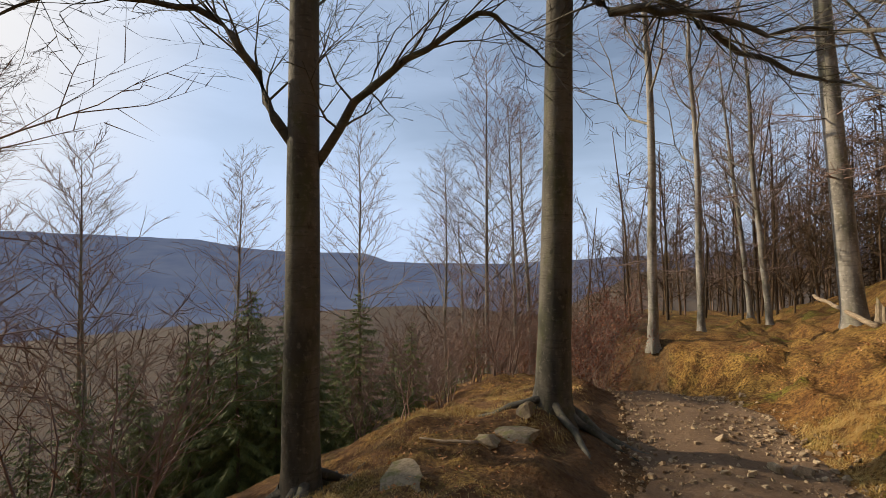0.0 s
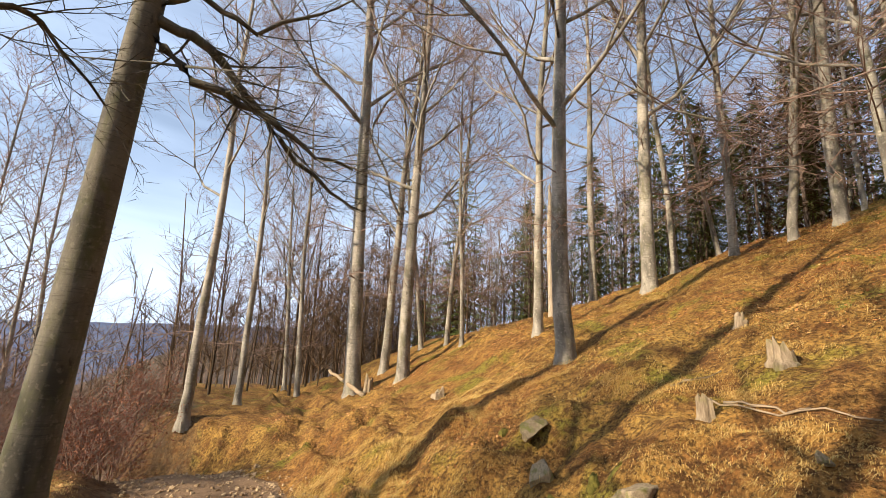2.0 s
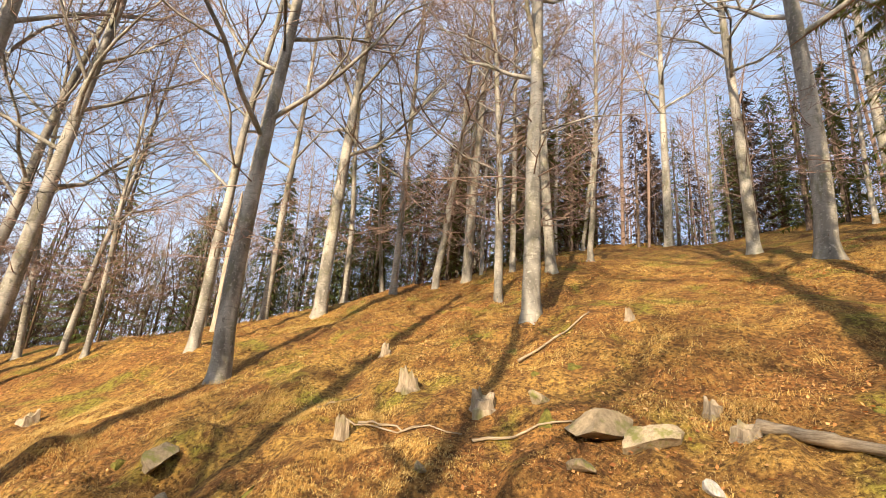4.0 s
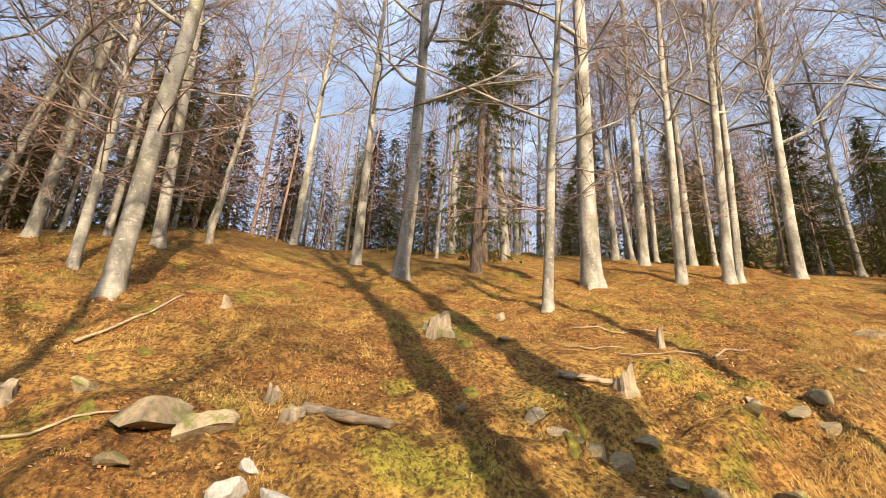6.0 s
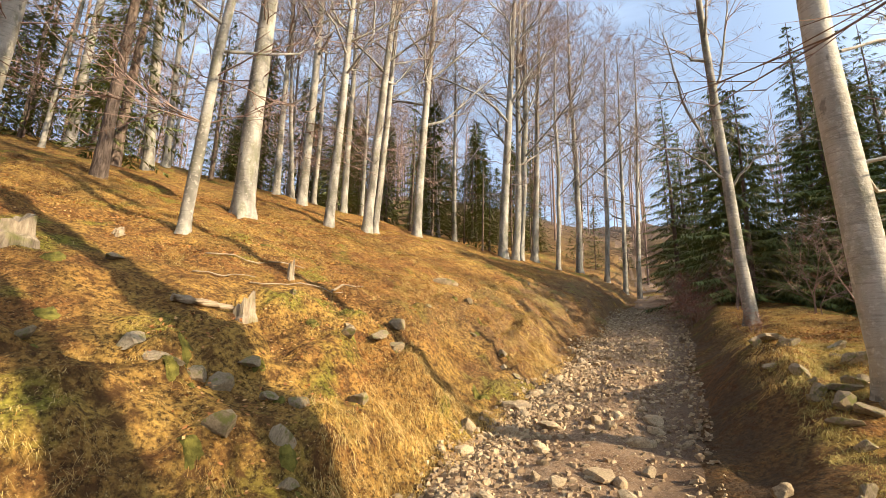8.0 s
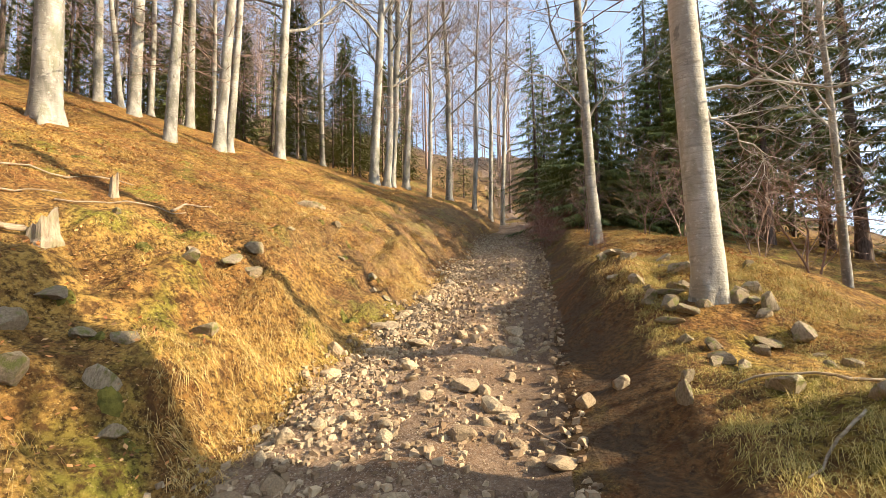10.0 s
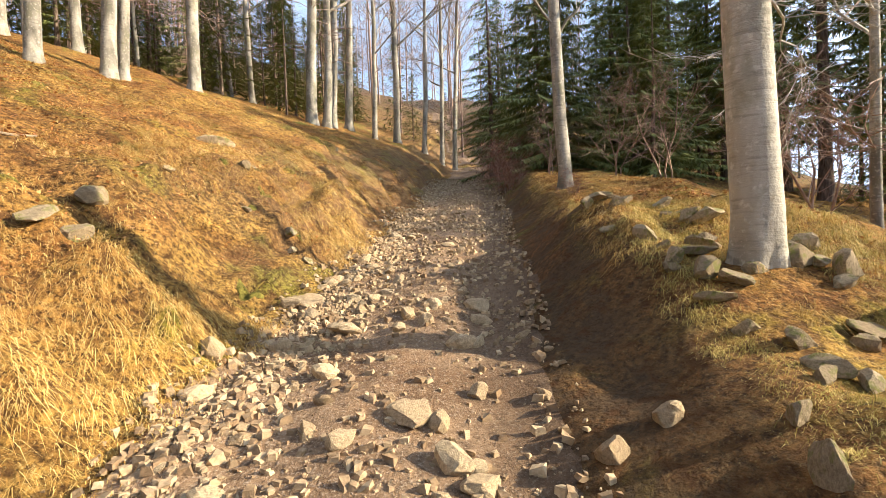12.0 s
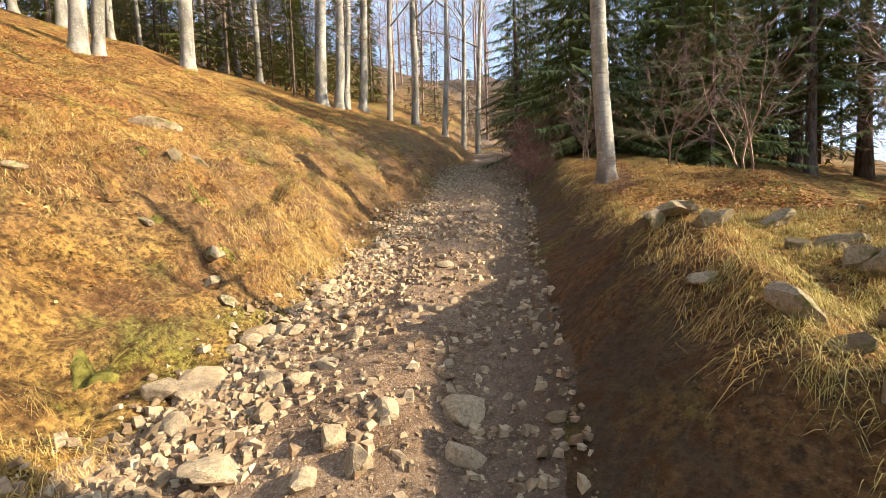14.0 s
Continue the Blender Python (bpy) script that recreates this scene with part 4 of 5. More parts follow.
# a broken dead stem between the beeches
snag = Soup()
rs = random.Random(9)
snag.tube([Vector((0.03 * math.sin(i), 0.02 * i, i * 0.48 - 0.2)) for i in range(10)], [0.13, 0.105, 0.1, 0.095, 0.09, 0.09, 0.085, 0.08, 0.06, 0.02], 9)
ob = tagged(new("dead_stem", snag.mesh("dead stem", splitwood)), "tall broken dead stem of pale split wood", "tree stump")
ob.matrix_basis = stand(12.0, 6.3, 1.0, 0, (1.5, 0))

# ---- rocks ----


def rock_mesh(name, seed, material, detail=2, flat=0.6, least=0.17):
    bm = bmesh.new()
    bmesh.ops.create_icosphere(bm, subdivisions=detail, radius=0.5)
    rng = random.Random(seed)
    cuts = [(Vector((rng.gauss(0, 1), rng.gauss(0, 1), rng.gauss(0, 1))).normalized(), rng.uniform(least, 0.38)) for _ in range(11)]
    for v in bm.verts:
        p = v.co
        for n, d in cuts:
            over = p.dot(n) - d
            if over > 0:
                p = p - n * over
        p = p * (1 + 0.10 * noise.noise(p * 6 + Vector((seed, 0, 0))) + 0.05 * noise.noise(p * 15 + Vector((0, seed, 0))))
        v.co = Vector((p.x * 1.15, p.y, p.z * flat)) * 1.5
    me = bpy.data.meshes.new(name)
    bm.to_mesh(me)
    bm.free()
    me.materials.append(material)
    return me


ROCKS = [rock_mesh("rock", 200 + i, rock_mat, 3 if i < 5 else 2, 0.45 + 0.09 * (i % 4)) for i in range(9)]
SLABS = [rock_mesh("slab", 230 + i, rock_mat, 3, 0.3) for i in range(4)]


def rock(x, y, wide, high, label, group, i, tilt=10, sink=0.4, material=None):
    me = (SLABS if high < 0.42 * wide else ROCKS)[i % (4 if high < 0.42 * wide else 9)]
    tall = {True: 0.34, False: 0.55}[high < 0.42 * wide]
    if material:
        me = me.copy()
        me.materials[0] = material
    ob = tagged(new("rock", me), label, "rock", group)
    rng = random.Random(i * 13 + 5)
    ob.matrix_basis = pose(x, y, on_ground(x, y) + high * (0.5 - sink), rng.uniform(-tilt, tilt), rng.uniform(-tilt, tilt), rng.uniform(0, 360)) @ Matrix.Diagonal((wide / 1.2, wide / 1.2 * rng.uniform(0.7, 0.95), max(high, 0.1) / tall * 0.9, 1))
    return ob


SLOPE_ROCKS = [(4.19, -1.28, 0.6, 0.3), (3.95, -1.58, 0.44, 0.28), (4.82, -0.87, 0.28, 0.16), (3.23, -1.54, 0.27, 0.18), (3.12, -1.82, 0.28, 0.2), (3.38, -1.73, 0.16, 0.16), 
               (0.90, -6.8, 0.36, 0.21), (1.27, -5.72, 0.22, 0.13), (0.63, -10.9, 0.48, 0.24), (4.05, -5.27, 0.24, 0.12), (5.04, 2.92, 0.43, 0.26),
               (4.01, 1.38, 0.45, 0.22), (4.27, 2.39, 0.22, 0.22), (4.07, 0.23, 0.15, 0.12), (3.6, -0.95, 0.2, 0.12)]
for i, (x, y, w, h) in enumerate(SLOPE_ROCKS):
    rock(x, y, w, h, "pale grey rock set in the dry turf" if i in (3, 4, 5) else "grey lichened rock half sunk in the turf", "rocks on the slope", i, material=pale_rock_mat if i in (3, 4, 5) else None)
PILE = [(-3.25, -4.02, 0.28, 0.14), (-3.2, -4.5, 0.36, 0.13), (-4.2, -4.8, 0.28, 0.29), (-4.05, -4.34, 0.36, 0.20), (-4.06, -4.0, 0.43, 0.24), (-3.46, -5.23, 0.27, 0.10), (-4.16, -5.72, 0.3, 0.22), (-4.15, -4.57, 0.32, 0.16),
        (-2.67, -3.60, 0.17, 0.18), (-2.44, -3.32, 0.17, 0.22), (-3.8, -4.05, 0.37, 0.13), (-3.16, -4.25, 0.24, 0.18), (-3.7, -4.66, 0.33, 0.18), (-3.35, -5.0, 0.3, 0.11), (-3.9, -5.3, 0.4, 0.26), (-3.01, -3.73, 0.24, 0.10),
        (-4.05, -6.78, 0.3, 0.14), (-4.34, -6.2, 0.25, 0.14), (-3.97, -6.47, 0.24, 0.18), (-4.29, -7.39, 0.38, 0.16), (-4.3, -5.9, 0.22, 0.12), (-3.65, -4.0, 0.25, 0.2)]
for i, (x, y, w, h) in enumerate(PILE):
    rock(x, y, 0.52 * w, max(0.62 * h, 0.3 * w), "angular mossy stone heaped on the verge", "stones round the foot of the beech", i + 30, 16, 0.26)
for i, (x, y, w, h) in enumerate(((0.55, 5.55, 0.5, 0.2), (0.2, 5.2, 0.4, 0.16), (-0.6, 4.35, 0.55, 0.12), (0.75, 5.95, 0.3, 0.2))):
    rock(x, y, w, h, "flat weathered rock among beech roots", "rocks on the slope", i + 60, 10)

LEDGE = [(3.21, -3.62, 0.42, 0.2), (2.62, -4.05, 0.5, 0.24), (2.3, -4.0, 0.42, 0.18), (2.12, -4.16, 0.28, 0.26), (1.9, -4.18, 0.3, 0.22), (1.78, -4.5, 0.45, 0.16), (1.5, -4.36, 0.28, 0.18), (1.25, -4.38, 0.32, 0.16),
         (1.52, -3.66, 0.42, 0.2), (1.2, -3.98, 0.28, 0.3), (1.06, -3.84, 0.24, 0.16), (1.33, -5.94, 0.2, 0.14)]
for i, (x, y, w, h) in enumerate(LEDGE):
    rock(x, y, 0.62 * w, 0.7 * h, "lichened rock jutting from a mossy turf lip", "rocks of the turf lip", i + 170, 26, 0.36)
HEAP = [(-3.26, -4.92, 0.28, 0.1), (-3.5, -4.6, 0.34, 0.13), (-4.02, -4.6, 0.33, 0.24), (-3.6, -5.05, 0.42, 0.2), (-4.3, -5.65, 0.5, 0.28), (-4.42, -4.9, 0.36, 0.3), (-4.17, -4.42, 0.36, 0.24), (-3.13, -3.8, 0.28, 0.14),
        (-3.9, -6.7, 0.36, 0.17), (-4.1, -6.5, 0.3, 0.2), (-4.7, -6.65, 0.35, 0.2), (-4.5, -6.1, 0.42, 0.2)]
for i, (x, y, w, h) in enumerate(HEAP):
    rock(x, y, 0.58 * w, 0.66 * h, "weathered stone of the mossy heap by the track", "stones round the foot of the beech", i + 190, 26, 0.26)

rng = random.Random(88)
for i in range(16):
    s, de = rng.uniform(3.5, 15), rng.uniform(0.3, 2.6)
    x, y = to_xy(s, float(road_mid(s)) + 1.15 + de)
    w = rng.uniform(0.1, 0.26)
    rock(x, y, w, w * rng.uniform(0.5, 0.8), "small weathered stone poking from the bank", "stones on the bank", i + 90, 18, 0.42)
for i in range(20):
    s, dw = rng.uniform(2.0, 8.5), rng.uniform(0.5, 2.4)
    x, y = to_xy(s, float(road_mid(s)) - 1.15 - dw)
    w = rng.uniform(0.09, 0.2)
    rock(x, y, w, w * rng.uniform(0.5, 0.8), "small dark stone on the grassy verge", "stones on the verge", i + 130, 18, 0.3)

# ---- stumps, logs and fallen branches ----


def stump(x, y, wide, high, seed):
    rng = random.Random(seed)
    out, n, r = Soup(), 16, wide * 0.42
    rim = [high * rng.uniform(0.62, 1.1) * (0.8 + 0.3 * math.sin(2 * math.pi * j / n + seed)) for j in range(n)]
    rings = [(1.6, -0.34), (1.28, 0.02), (1.05, 0.22), (0.97, 0.6), (0.92, 1.0), (0.66, 0.95), (0.35, 0.55), (0.05, 0.45)]
    lobes = [1 + 0.14 * math.sin(5 * 2 * math.pi * j / n + seed) + rng.uniform(-0.06, 0.06) for j in range(n)]
    for k, (kr, kz) in enumerate(rings):
        for j in range(n):
            a = 2 * math.pi * j / n
            q = r * kr * (lobes[j] if k < 5 else 1)
            z = kz if k == 0 else kz * high if k < 2 else kz * rim[j] if k < 6 else kz * high
            out.v.append(Vector((math.cos(a) * q, math.sin(a) * q, z)))
    for k in range(len(rings) - 1):
        for j in range(n):
            out.f.append((k * n + j, k * n + (j + 1) % n, (k + 1) * n + (j + 1) % n, (k + 1) * n + j))
    ob = tagged(new("tree_stump", out.mesh("stump", stumpwood, False)), "rotten grey stump with a jagged top" if high > 0.2 else "low weathered stump in the grass", "stump", "stumps on the slope")
    ob.matrix_basis = stand(x, y, 1.0, 0, (rng.uniform(-5, 5), rng.uniform(-5, 5)), 0.03)


for i, (x, y, w, h) in enumerate(((5.12, 1.10, 0.17, 0.3), (5.97, 0.55, 0.28, 0.26), (7.29, 1.08, 0.19, 0.25), (5.05, -0.32, 0.28, 0.2), (7.65, 6.6, 0.34, 0.25), (4.91, -4.78, 0.48, 0.33), (2.32, -5.26, 0.26, 0.3), (2.58, -6.93, 0.12, 0.34),
                                  (6.47, -2.34, 0.15, 0.18), (4.32, -2.25, 0.17, 0.15), (3.82, -2.23, 0.24, 0.2), (5.17, -6.55, 0.17, 0.12), (9.2, 10.6, 0.3, 0.5))):
    stump(x, y, w, h, 300 + i)


def fallen(a, b, r, label, seed, material, twigs=0, name="fallen_branch", lift=0.0):
    """A stick or log that lies on the ground from a to b."""
    rng = random.Random(seed)
    out, n = Soup(), 9
    pts = []
    for i in range(n):
        t = i / (n - 1)
        x, y = a[0] + (b[0] - a[0]) * t + rng.gauss(0, 0.25 * r + 0.008), a[1] + (b[1] - a[1]) * t + rng.gauss(0, 0.25 * r + 0.008)
        flat_z = on_ground(*a) * (1 - t) + on_ground(*b) * t
        pts.append(Vector((x, y, (flat_z + 0.01 if r > 0.045 else on_ground(x, y) + 0.02) + r * 0.75 + lift * t)))
    radii = [r * (1 - 0.45 * i / (n - 1)) * rng.uniform(0.88, 1.12) for i in range(n)]
    out.tube(pts, radii, 9 if r > 0.03 else 5, capped=True)
    for _ in range(twigs):
        i = rng.randrange(2, n - 1)
        d = (pts[i] - pts[i - 1]).normalized() + Vector((rng.gauss(0, 0.7), rng.gauss(0, 0.7), 0.25))
        branch(out, rng, pts[i], d, rng.uniform(0.25, 0.7), r * 0.45, 1, 0.0)
    mid = sum(pts, Vector()) / n
    out.v = [v - mid for v in out.v]
    ob = tagged(new(name, out.mesh(name, material)), label, "log" if r > 0.045 else "branch", "fallen wood")
    ob.location = mid


LOG, STICK = "pale barkless log lying in the grass", "thin pale fallen branch on the turf"
for i, (ax, ay, bx, by, r, kind) in enumerate(((3.83, -2.33, 2.93, -2.60, 0.062, 1), (4.45, -0.2, 4.37, -1.14, 0.014, 0), (5.29, 0.99, 4.88, 0.31, 0.016, 0), (5.57, 1.52, 5.99, 1.14, 0.014, 0), (2.87, -6.33, 1.81, -7.15, 0.012, 0),
                                               (3.83, -6.75, 2.75, -7.80, 0.014, 0), (3.58, -6.08, 2.9, -6.5, 0.012, 0), (2.85, -4.75, 2.40, -5.26, 0.05, 1), (5.35, 1.18, 4.6, -0.1, 0.012, 0), (1.97, -7.07, 1.68, -7.70, 0.02, 0), (-1.57, -4.17, -1.75, -3.45, 0.01, 0),
                                               (0.1, 5.0, -0.5, 5.3, 0.02, 0), (-1.9, 4.3, -2.2, 4.6, 0.06, 1), (8.7, 10.2, 9.3, 12.6, 0.07, 1), (6.2, -0.8, 6.9, -1.9, 0.02, 0), (-2.9, -2.6, -2.3, -2.4, 0.009, 0), (-3.6, -3.0, -2.8, -3.3, 0.012, 0))):
    fallen((ax, ay), (bx, by), r, LOG if kind else STICK, 400 + i, deadwood, 0, "fallen_log" if kind else "fallen_branch", 0.7 if i == 13 else 0.0)

# ---- scrub ----


def sapling(high, seed, stems=3):
    rng = random.Random(seed)
    made = []
    for _ in range(stems):
        out = Soup()
        made.append(out)
        w = rng.uniform(0, 6.28)
        branch(out, rng, Vector((rng.gauss(0, 0.06), rng.gauss(0, 0.06), -0.1)), Vector((math.cos(w) * 0.3, math.sin(w) * 0.3, 1)), high * rng.uniform(0.7, 1.1), 0.006 + 0.006 * high, 3, 0.35, None, 8, 0.0034)
    return [m.mesh("sapling stem", twig, True, bark) for m in made]


TWIGGY = [sapling(2.2, 500 + i) for i in range(5)]


def plant_sapling(i, m, label, group):
    base = tagged(new("sapling"), label, "shrub", group)
    for me in TWIGGY[i % 5]:
        part("stem", me, base)
    base.matrix_basis = m



rng = random.Random(77)
for i in range(50):
    s, e = (rng.uniform(-15, -0.5), rng.uniform(-9.5, -3.9)) if i < 30 else (rng.uniform(-19, -9), rng.uniform(-4, -0.9))
    x, y = to_xy(s, e)
    if math.hypot(x + 1.42, y - 4.6) < 0.8 or e > float(road_mid(s)) - 1.5 or (x * x + y * y < 12):
        continue
    plant_sapling(i, stand(x, y, rng.uniform(0.5, 1.25) * (1.4 if e < -6.5 else 1), rng.uniform(0, 360)), "leafless sapling in the scrub below the track", "scrub below the track")
for i, (x, y, k) in enumerate(((-0.75, 6.2, 0.75), (-0.3, 7.2, 0.5), (-7.6, -7.0, 1.3), (-8.4, -5.0, 1.2), (-6.6, -4.2, 0.9), (-7.2, -9.3, 1.1), (-6.6, -12.6, 0.9), (-9.0, -3.0, 1.4), (-6.2, -6.6, 0.7), (-7.6, -11.4, 1.0))):
    plant_sapling(i, stand(x, y, k, i * 70), "leafless sapling beside the track", "scrub beside the track")


def leafy_shrub(seed):
    rng = random.Random(seed)
    wood, leaves = Soup(), Soup()
    for _ in range(9):
        w = rng.uniform(0, 6.28)
        branch(wood, rng, Vector((rng.gauss(0, 0.3), rng.gauss(0, 0.3), -0.1)), Vector((math.cos(w) * 0.35, math.sin(w) * 0.35, 1)), rng.uniform(1.0, 1.9), 0.012, 2, 0.3)
    for _ in range(1500):
        p = rng.choice(wood.v) + Vector((rng.gauss(0, 0.05), rng.gauss(0, 0.05), rng.gauss(0, 0.05)))
        if p.z < 0.15:
            continue
        a, b = [Vector((rng.gauss(0, 1), rng.gauss(0, 1), rng.gauss(0, 1))).normalized() * rng.uniform(0.025, 0.05) for _ in range(2)]
        leaves.tri(p, p + a, p + a * 0.4 + b)
    return wood, leaves


SHRUBS = []
for i in range(2):
    wood, leaves = leafy_shrub(600 + i)
    SHRUBS.append((wood.mesh("shrub stems", twig), leaves.mesh("shrub leaves", rust_mat, False)))
for i, (x, y, k) in enumerate(((2.6, 9.5, 0.8), (2.8, 10.6, 1.0), (2.9, 11.7, 1.1), (2.2, 10.7, 0.9), (2.4, 12.2, 1.0), (4.2, 13.3, 1.0), (4.8, 14.6, 1.2), (4.3, 15.4, 1.2), (5.3, 15.6, 1.1), (1.8, 13.5, 0.9), (-6.3, -14.6, 0.8), (-6.9, -15.8, 0.95), (-7.3, -17.0, 1.0), (-7.9, -18.3, 1.0), (-6.0, -13.6, 0.55), (0.6, 12.0, 0.8), (-5.0, -9.0, 0.3))):
    base = tagged(new("beech_shrub"), "beech shrub with withered rust-red leaves", "shrub", "rust-leaved shrubs")
    tagged(part("stem", SHRUBS[i % 2][0], base), kind="stuff")
    tagged(part("foliage", SHRUBS[i % 2][1], base, "withered rust-red leaves"), kind="stuff")
    base.matrix_basis = stand(x, y, k, i * 50)

# ---- ground cover ----


def scatter(n, s0, s1, e0, e1, rng):
    return rng.uniform(s0, s1, n), rng.uniform(e0, e1, n)


def ground_frame(x, y):
    """Heights and the downhill direction of the ground at many places."""
    h = 0.15
    z = ground_z(x, y)
    gx, gy = (ground_z(x + h, y) - z) / h, (ground_z(x, y + h) - z) / h
    return z, gx, gy


def grass_blades(name, s, e, rng, blades, length, width, lay, material=None):
    material = material or grass_mat
    x, y = s * UX + e * EX, s * UY + e * EY
    z, gx, gy = ground_frame(x, y)
    tame = np.minimum(1, 0.8 / (np.hypot(gx, gy) + 1e-6))
    gx, gy = gx * tame, gy * tame
    n = len(x)
    big = (0.75 + 0.5 * rng.random(n)) * (0.8 + 0.5 * vnoise(x * 0.8, y * 0.8, 61))
    rep = lambda a: np.repeat(a, blades)
    x, y, z, gx, gy, big = rep(x), rep(y), rep(z), rep(gx), rep(gy), rep(big)
    m = n * blades
    bx, by = x + rng.normal(0, 0.045, m), y + rng.normal(0, 0.045, m)
    bz = z + gx * (bx - x) + gy * (by - y) - 0.01
    steep = np.hypot(gx, gy) + 1e-6
    w = rng.uniform(0, 2 * np.pi, m)
    dx, dy = np.cos(w) * 0.75 - gx / steep * np.minimum(steep, 1) * lay, np.sin(w) * 0.75 - gy / steep * np.minimum(steep, 1) * lay
    L = length * big * rng.uniform(0.5, 1.3, m)
    up = rng.uniform(0.22, 0.85, m)
    base = np.stack([bx, by, bz], 1)
    side = np.stack([-dy, dx, 0 * dx], 1)
    side = side / np.linalg.norm(side, axis=1)[:, None] * (width * rng.uniform(0.6, 1.4, m))[:, None]
    knee = base + np.stack([dx * 0.35, dy * 0.35, up * 0.62 + (gx * dx + gy * dy) * 0.35], 1) * L[:, None]
    tip = base + np.stack([dx * 0.95, dy * 0.95, up * 0.42 + (gx * dx + gy * dy) * 0.95], 1) * L[:, None]
    v = np.stack([base + side, base - side, knee + side * 0.75, knee - side * 0.75, tip], 1).reshape(-1, 3)
    o = np.arange(m)[:, None] * 5
    tris = np.concatenate([o + np.array([0, 1, 2]), o + np.array([1, 3, 2]), o + np.array([2, 3, 4])])
    return array_mesh(name, v, tris, material)


nrng = np.random.default_rng(21)
pick = []
for n, box in ((17000, (-8, 13, 1.75, 5.0)), (13000, (-13, 20, 4.5, 13.5)), (6500, (-9, 14, -3.2, -1.0))):
    s, e = scatter(n, *box, nrng)
    keep = vnoise(s * 0.55, e * 0.55, 67) + 0.6 * vnoise(s * 2.3, e * 2.3, 68) > -0.05
    keep &= np.abs(e - road_mid(s)) > 1.12
    pick.append((s[keep], e[keep]))
S_, E_ = np.concatenate([p[0] for p in pick]), np.concatenate([p[1] for p in pick])
tagged(new("grass", grass_blades("grass", S_, E_, nrng, 17, 0.13, 0.0018, 1.1)), "matted golden dry grass over the slope", "grass", kind="stuff")
s, e = scatter(5200, -9, 15, 1.8, 9.5, nrng)
keep = (np.abs(e - road_mid(s)) > 1.25) & (vnoise(s * 0.8 + 9, e * 0.8, 69) > -0.1)
s2, e2 = scatter(500, -8, 14, -3.0, -1.7, nrng)
S_, E_ = np.concatenate([s[keep], s2]), np.concatenate([e[keep], e2])
tagged(new("grass_tussocks", grass_blades("grass tussocks", S_, E_, nrng, 34, 0.125, 0.0015, 1.0)), "pale straw-coloured grass tussocks", "grass", kind="stuff")
s, e = scatter(1500, 1.2, 10, -3.2, -1.15, nrng)
keep = (vnoise(s * 1.1, e * 1.1, 75) > 0.05) | (s < 4.2)
s, e = s[keep], e[keep]
tagged(new("verge_grass", grass_blades("verge grass", np.repeat(s, 3), np.repeat(e, 3), nrng, 24, 0.09, 0.0015, 0.7, tuft_mat)), "yellow-green grass tufts on the stony verge", "grass", kind="stuff")


def leaf_litter(n_list, rng):
    xs = []
    for n, box in n_list:
        s, e = scatter(n, *box, rng)
        keep = vnoise(s * 0.6 + 40, e * 0.6, 71) > -0.05
        keep &= (np.abs(e - road_mid(s)) > 0.95) | (rng.random(n) < 0.12)
        xs.append((s[keep], e[keep]))
    s, e = np.concatenate([p[0] for p in xs]), np.concatenate([p[1] for p in xs])
    x, y = s * UX + e * EX, s * UY + e * EY
    z = ground_z(x, y) + rng.uniform(0.008, 0.05, len(x))
    m = len(x)
    c = np.stack([x, y, z], 1)
    a = rng.normal(0, 1, (m, 3)) * np.array([1, 1, 0.4])
    a = a / np.linalg.norm(a, axis=1)[:, None]
    b = np.cross(a, rng.normal(0, 0.35, (m, 3)) + np.array([0, 0, 1.0]))
    b = b / np.linalg.norm(b, axis=1)[:, None]
    size = rng.uniform(0.011, 0.027, m)[:, None]
    a, b = a * size, b * size * 0.62
    v = np.stack([c - a, c - b, c + a, c + b], 1).reshape(-1, 3)
    o = np.arange(m)[:, None] * 4
    return array_mesh("leaf litter", v, np.concatenate([o + np.array([0, 1, 2]), o + np.array([0, 2, 3])]), leaf_mat)


tagged(new("leaf_litter", leaf_litter(((60000, (-13, 20, 1.9, 14)), (6000, (-10, 14, -3.2, -1.1)), (6000, (4.5, 10, -3.0, -1.3))), nrng)), "scattered red-brown dead beech leaves", "leaves", kind="stuff")



def moss_cushions(spots, rng):
    vs, ts = [], []
    for x, y, r in spots:
        o = len(vs)
        for k, q in enumerate((0.0, 0.35, 0.7, 1.0)):
            for j in range(14 if k else 1):
                w = 6.2832 * j / 14 + 0.3 * k
                d = r * q * (1 + 0.25 * math.sin(3 * w + x * 9) + rng.uniform(-0.12, 0.12))
                px, py = x + math.cos(w) * d, y + math.sin(w) * d * 0.75
                vs.append((px, py, on_ground(px, py) + (0.2 * r * (1 - q * q) + rng.uniform(-0.012, 0.014)) - 0.02 * (k == 3)))
        for j in range(14):
            n = (j + 1) % 14
            ts.append((o, o + 1 + j, o + 1 + n))
            for k in (0, 1):
                a, b, c, d = o + 1 + 14 * k + j, o + 1 + 14 * k + n, o + 15 + 14 * k + j, o + 15 + 14 * k + n
                ts += [(a, c, d), (a, d, b)]
    return array_mesh("moss", vs, ts, moss_mat, True)


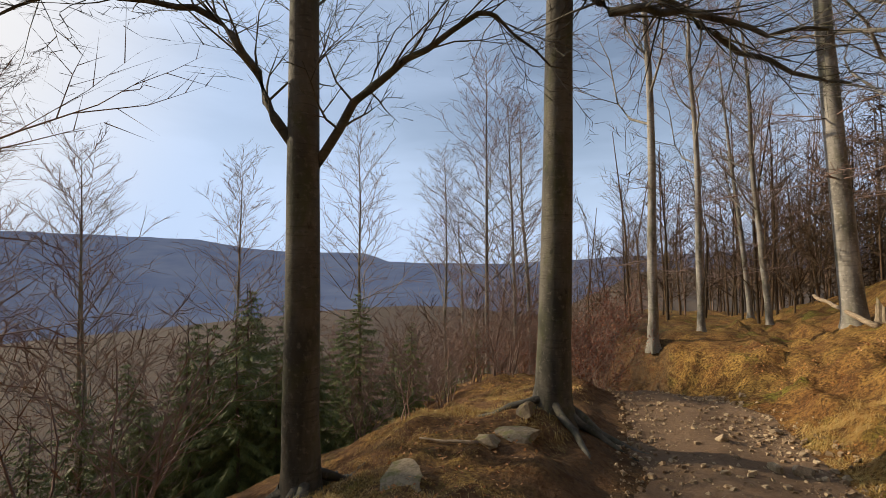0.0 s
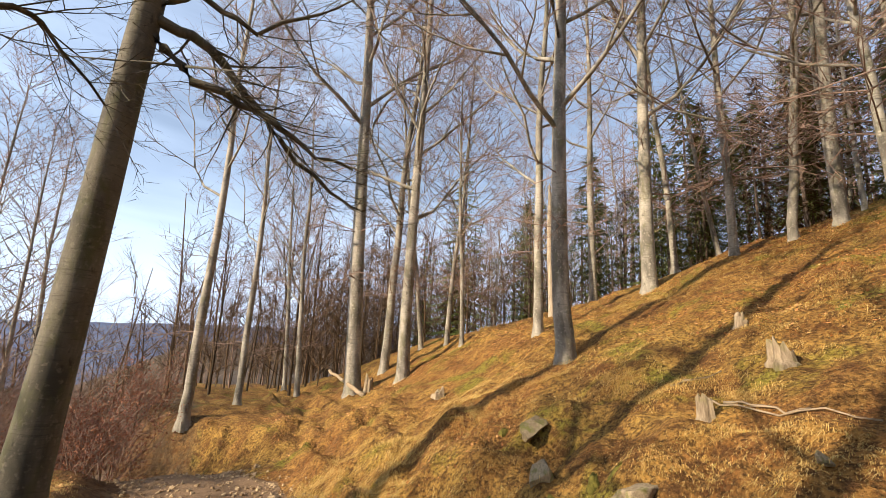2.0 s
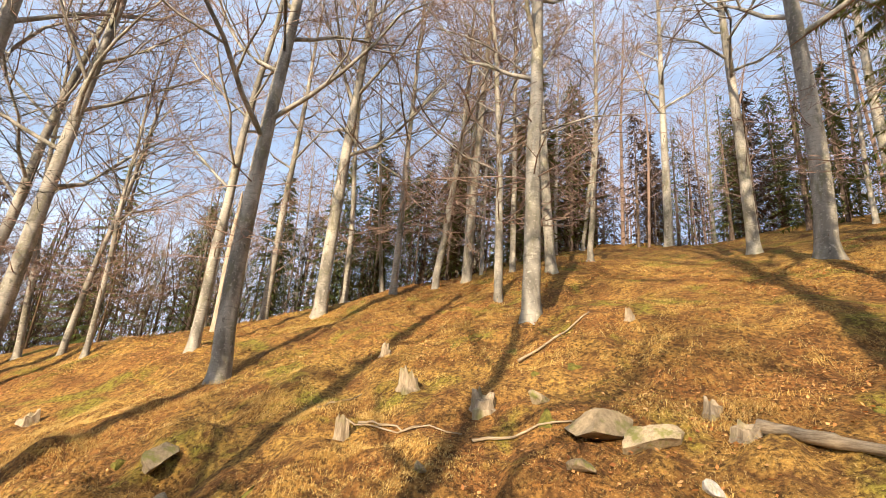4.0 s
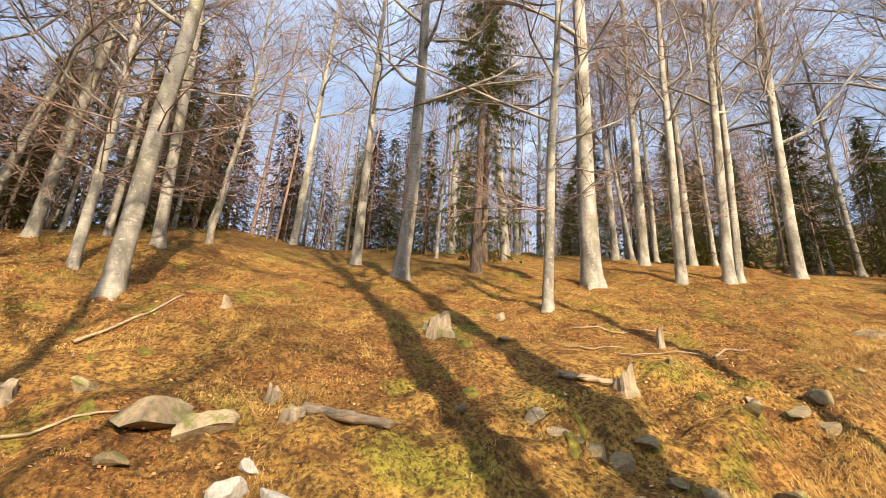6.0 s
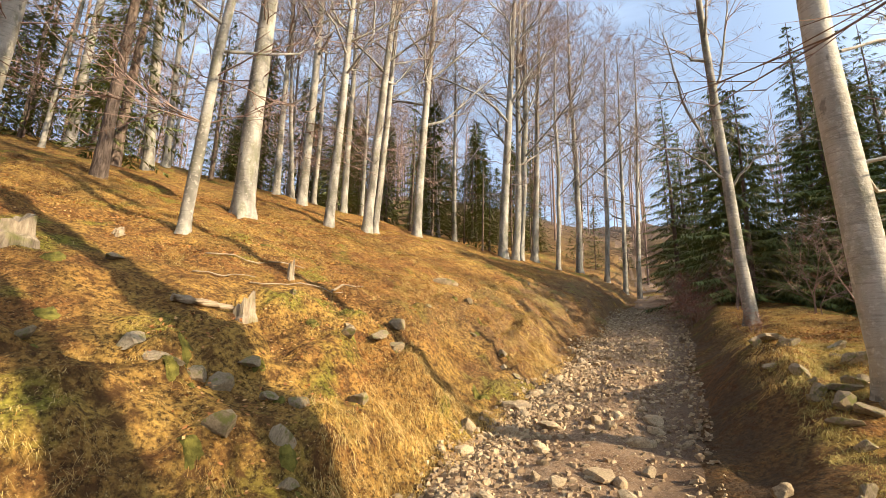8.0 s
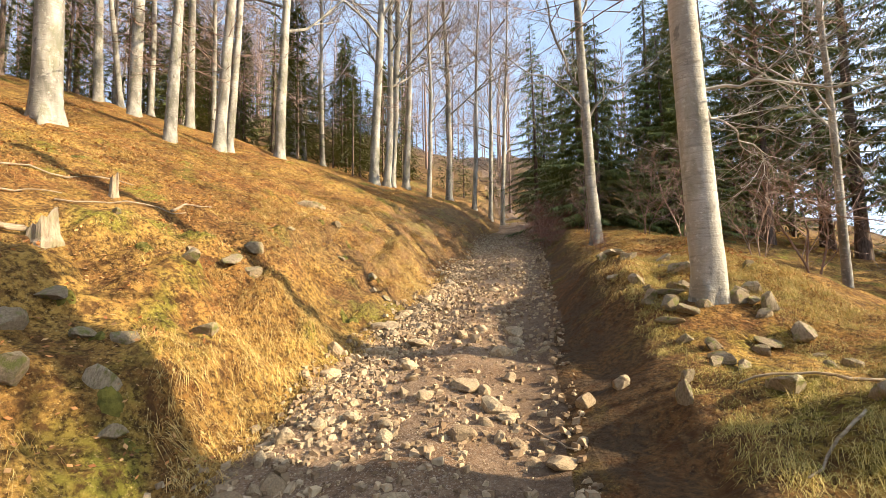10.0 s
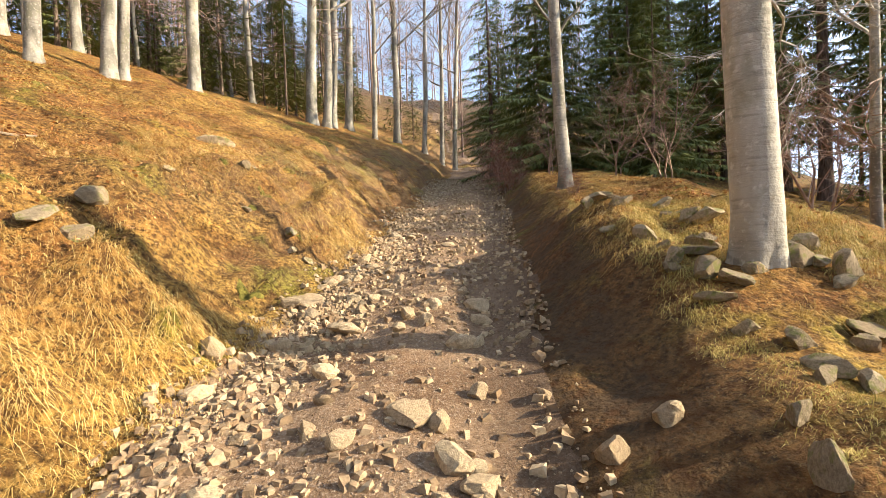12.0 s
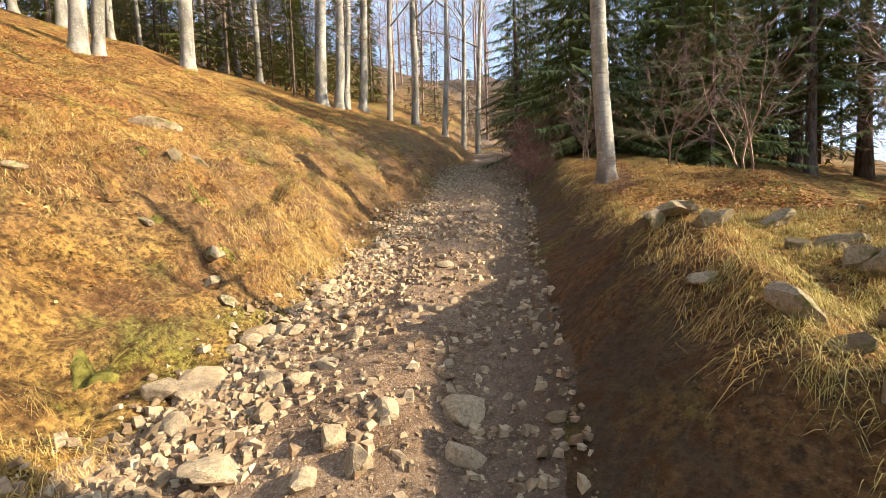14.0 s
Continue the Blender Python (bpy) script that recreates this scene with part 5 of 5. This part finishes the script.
mrng = random.Random(64)
MOSSY = [(x + mrng.gauss(0, 0.12), y + mrng.gauss(0, 0.12), mrng.uniform(0.05, 0.1)) for x, y, w, h in LEDGE]
for _ in range(26):
    s, de = mrng.uniform(-5, 9), 0.5 + 4.5 * mrng.random() ** 1.6
    MOSSY.append((*to_xy(s, float(road_mid(s)) + 1.15 + de), mrng.uniform(0.06, 0.14)))
tagged(new("moss", moss_cushions(MOSSY, mrng)), "green moss cushions on the turf and stones", "moss", kind="stuff")

# ---- loose stone on the track ----


def gravel(n, rng):
    s = rng.uniform(-11, 24, n)
    c = np.where(rng.random(n) < 0.45, rng.normal(0.95, 0.22, n), rng.uniform(-1.08, 1.15, n))
    keep = rng.random(n) < (0.55 + 0.45 * vnoise(s * 1.4, c * 1.4, 73)) * ramp(s, (-3, 0.3), (1, 1.0))
    s, c = s[keep], np.clip(c[keep], -1.3, 1.45)
    e = c + road_mid(s)
    x, y = s * UX + e * EX, s * UY + e * EY
    m = len(x)
    r = 0.006 + 0.036 * rng.random(m) ** 3.2
    z = ground_z(x, y) + 0.01 + r * 0.25
    box = np.array([(a, b, c) for c in (-1, 1) for a, b in ((-1, -1), (1, -1), (1, 1), (-1, 1))], float)
    box[4:, :2] *= 0.72
    v = box[None] * rng.uniform(0.45, 0.95, (m, 8, 1)) + rng.normal(0, 0.14, (m, 8, 3))
    v = v * np.stack([r * 1.25, r, r * 0.75], 1)[:, None, :]
    w = rng.uniform(0, 6.28, m)
    cs, sn = np.cos(w)[:, None], np.sin(w)[:, None]
    tilt = rng.normal(0, 0.25, (m, 1))
    v = np.stack([v[..., 0] * cs - v[..., 1] * sn + x[:, None], v[..., 0] * sn + v[..., 1] * cs + y[:, None], v[..., 2] + tilt * v[..., 0] + z[:, None]], 2).reshape(-1, 3)
    o = np.arange(m)[:, None] * 8
    quads = ((4, 5, 6, 7), (0, 1, 5, 4), (1, 2, 6, 5), (2, 3, 7, 6), (3, 0, 4, 7))
    tris = np.concatenate([o + np.array(t) for q in quads for t in ((q[0], q[1], q[2]), (q[0], q[2], q[3]))])
    return array_mesh("gravel", v, tris, gravel_mat)


tagged(part("gravel", gravel(76000, nrng), road), "small loose pale rubble", kind="stuff")
STONES = [rock_mesh("stone", 700 + i, stone_mat, 2, 0.6 + 0.05 * (i % 5), 0.27) for i in range(8)] + [rock_mesh("stone", 720 + i, stone_mat, 3, 0.5 + 0.06 * i, 0.24) for i in range(5)]
BIG = [(-1.09, -3.85, 0.18, 0.14), (-1.53, -4.09, 0.18, 0.1), (-1.37, -3.81, 0.1, 0.1), (-1.31, -4.68, 0.25, 0.1), (-0.16, -5.8, 0.17, 0.16), (-1.12, -6.18, 0.26, 0.11), (-1.08, -7.62, 0.21, 0.13), (-2.07, -3.96, 0.12, 0.13), (-2.39, -3.98, 0.13, 0.11),
       (0.10, -4.21, 0.16, 0.11), (-2.33, -6.27, 0.23, 0.12), (-0.80, -7.00, 0.34, 0.13), (-1.75, -5.97, 0.15, 0.11), (-1.59, -7.03, 0.15, 0.07), (-1.76, -4.83, 0.12, 0.1), (-0.62, -6.9, 0.2, 0.12), (-0.95, -7.4, 0.12, 0.08)]
rng = random.Random(31)
for i, (x, y, w, h) in enumerate(BIG):
    part("stone", STONES[8 + i % 5], road, "", pose(x, y, on_ground(x, y) + h * 0.2, rng.uniform(-12, 12), rng.uniform(-12, 12), rng.uniform(0, 360)) @ Matrix.Diagonal((w / 1.2, w / 1.3, h / 0.7, 1)))
for i in range(290):
    s = rng.uniform(0.8, 13) if i < 240 else rng.uniform(-9, 1)
    c = rng.gauss(0.9, 0.25) if rng.random() < 0.5 else rng.uniform(-1.0, 1.1)
    x, y = to_xy(s, c + float(road_mid(s)))
    w = 0.05 + 0.11 * rng.random() ** 1.8
    part("stone", STONES[i % 8], road, "", pose(x, y, on_ground(x, y) + w * 0.18, rng.uniform(-25, 25), rng.uniform(-25, 25), rng.uniform(0, 360)) @ Matrix.Diagonal((w, w * rng.uniform(0.7, 1), w * rng.uniform(0.7, 1.1), 1)))
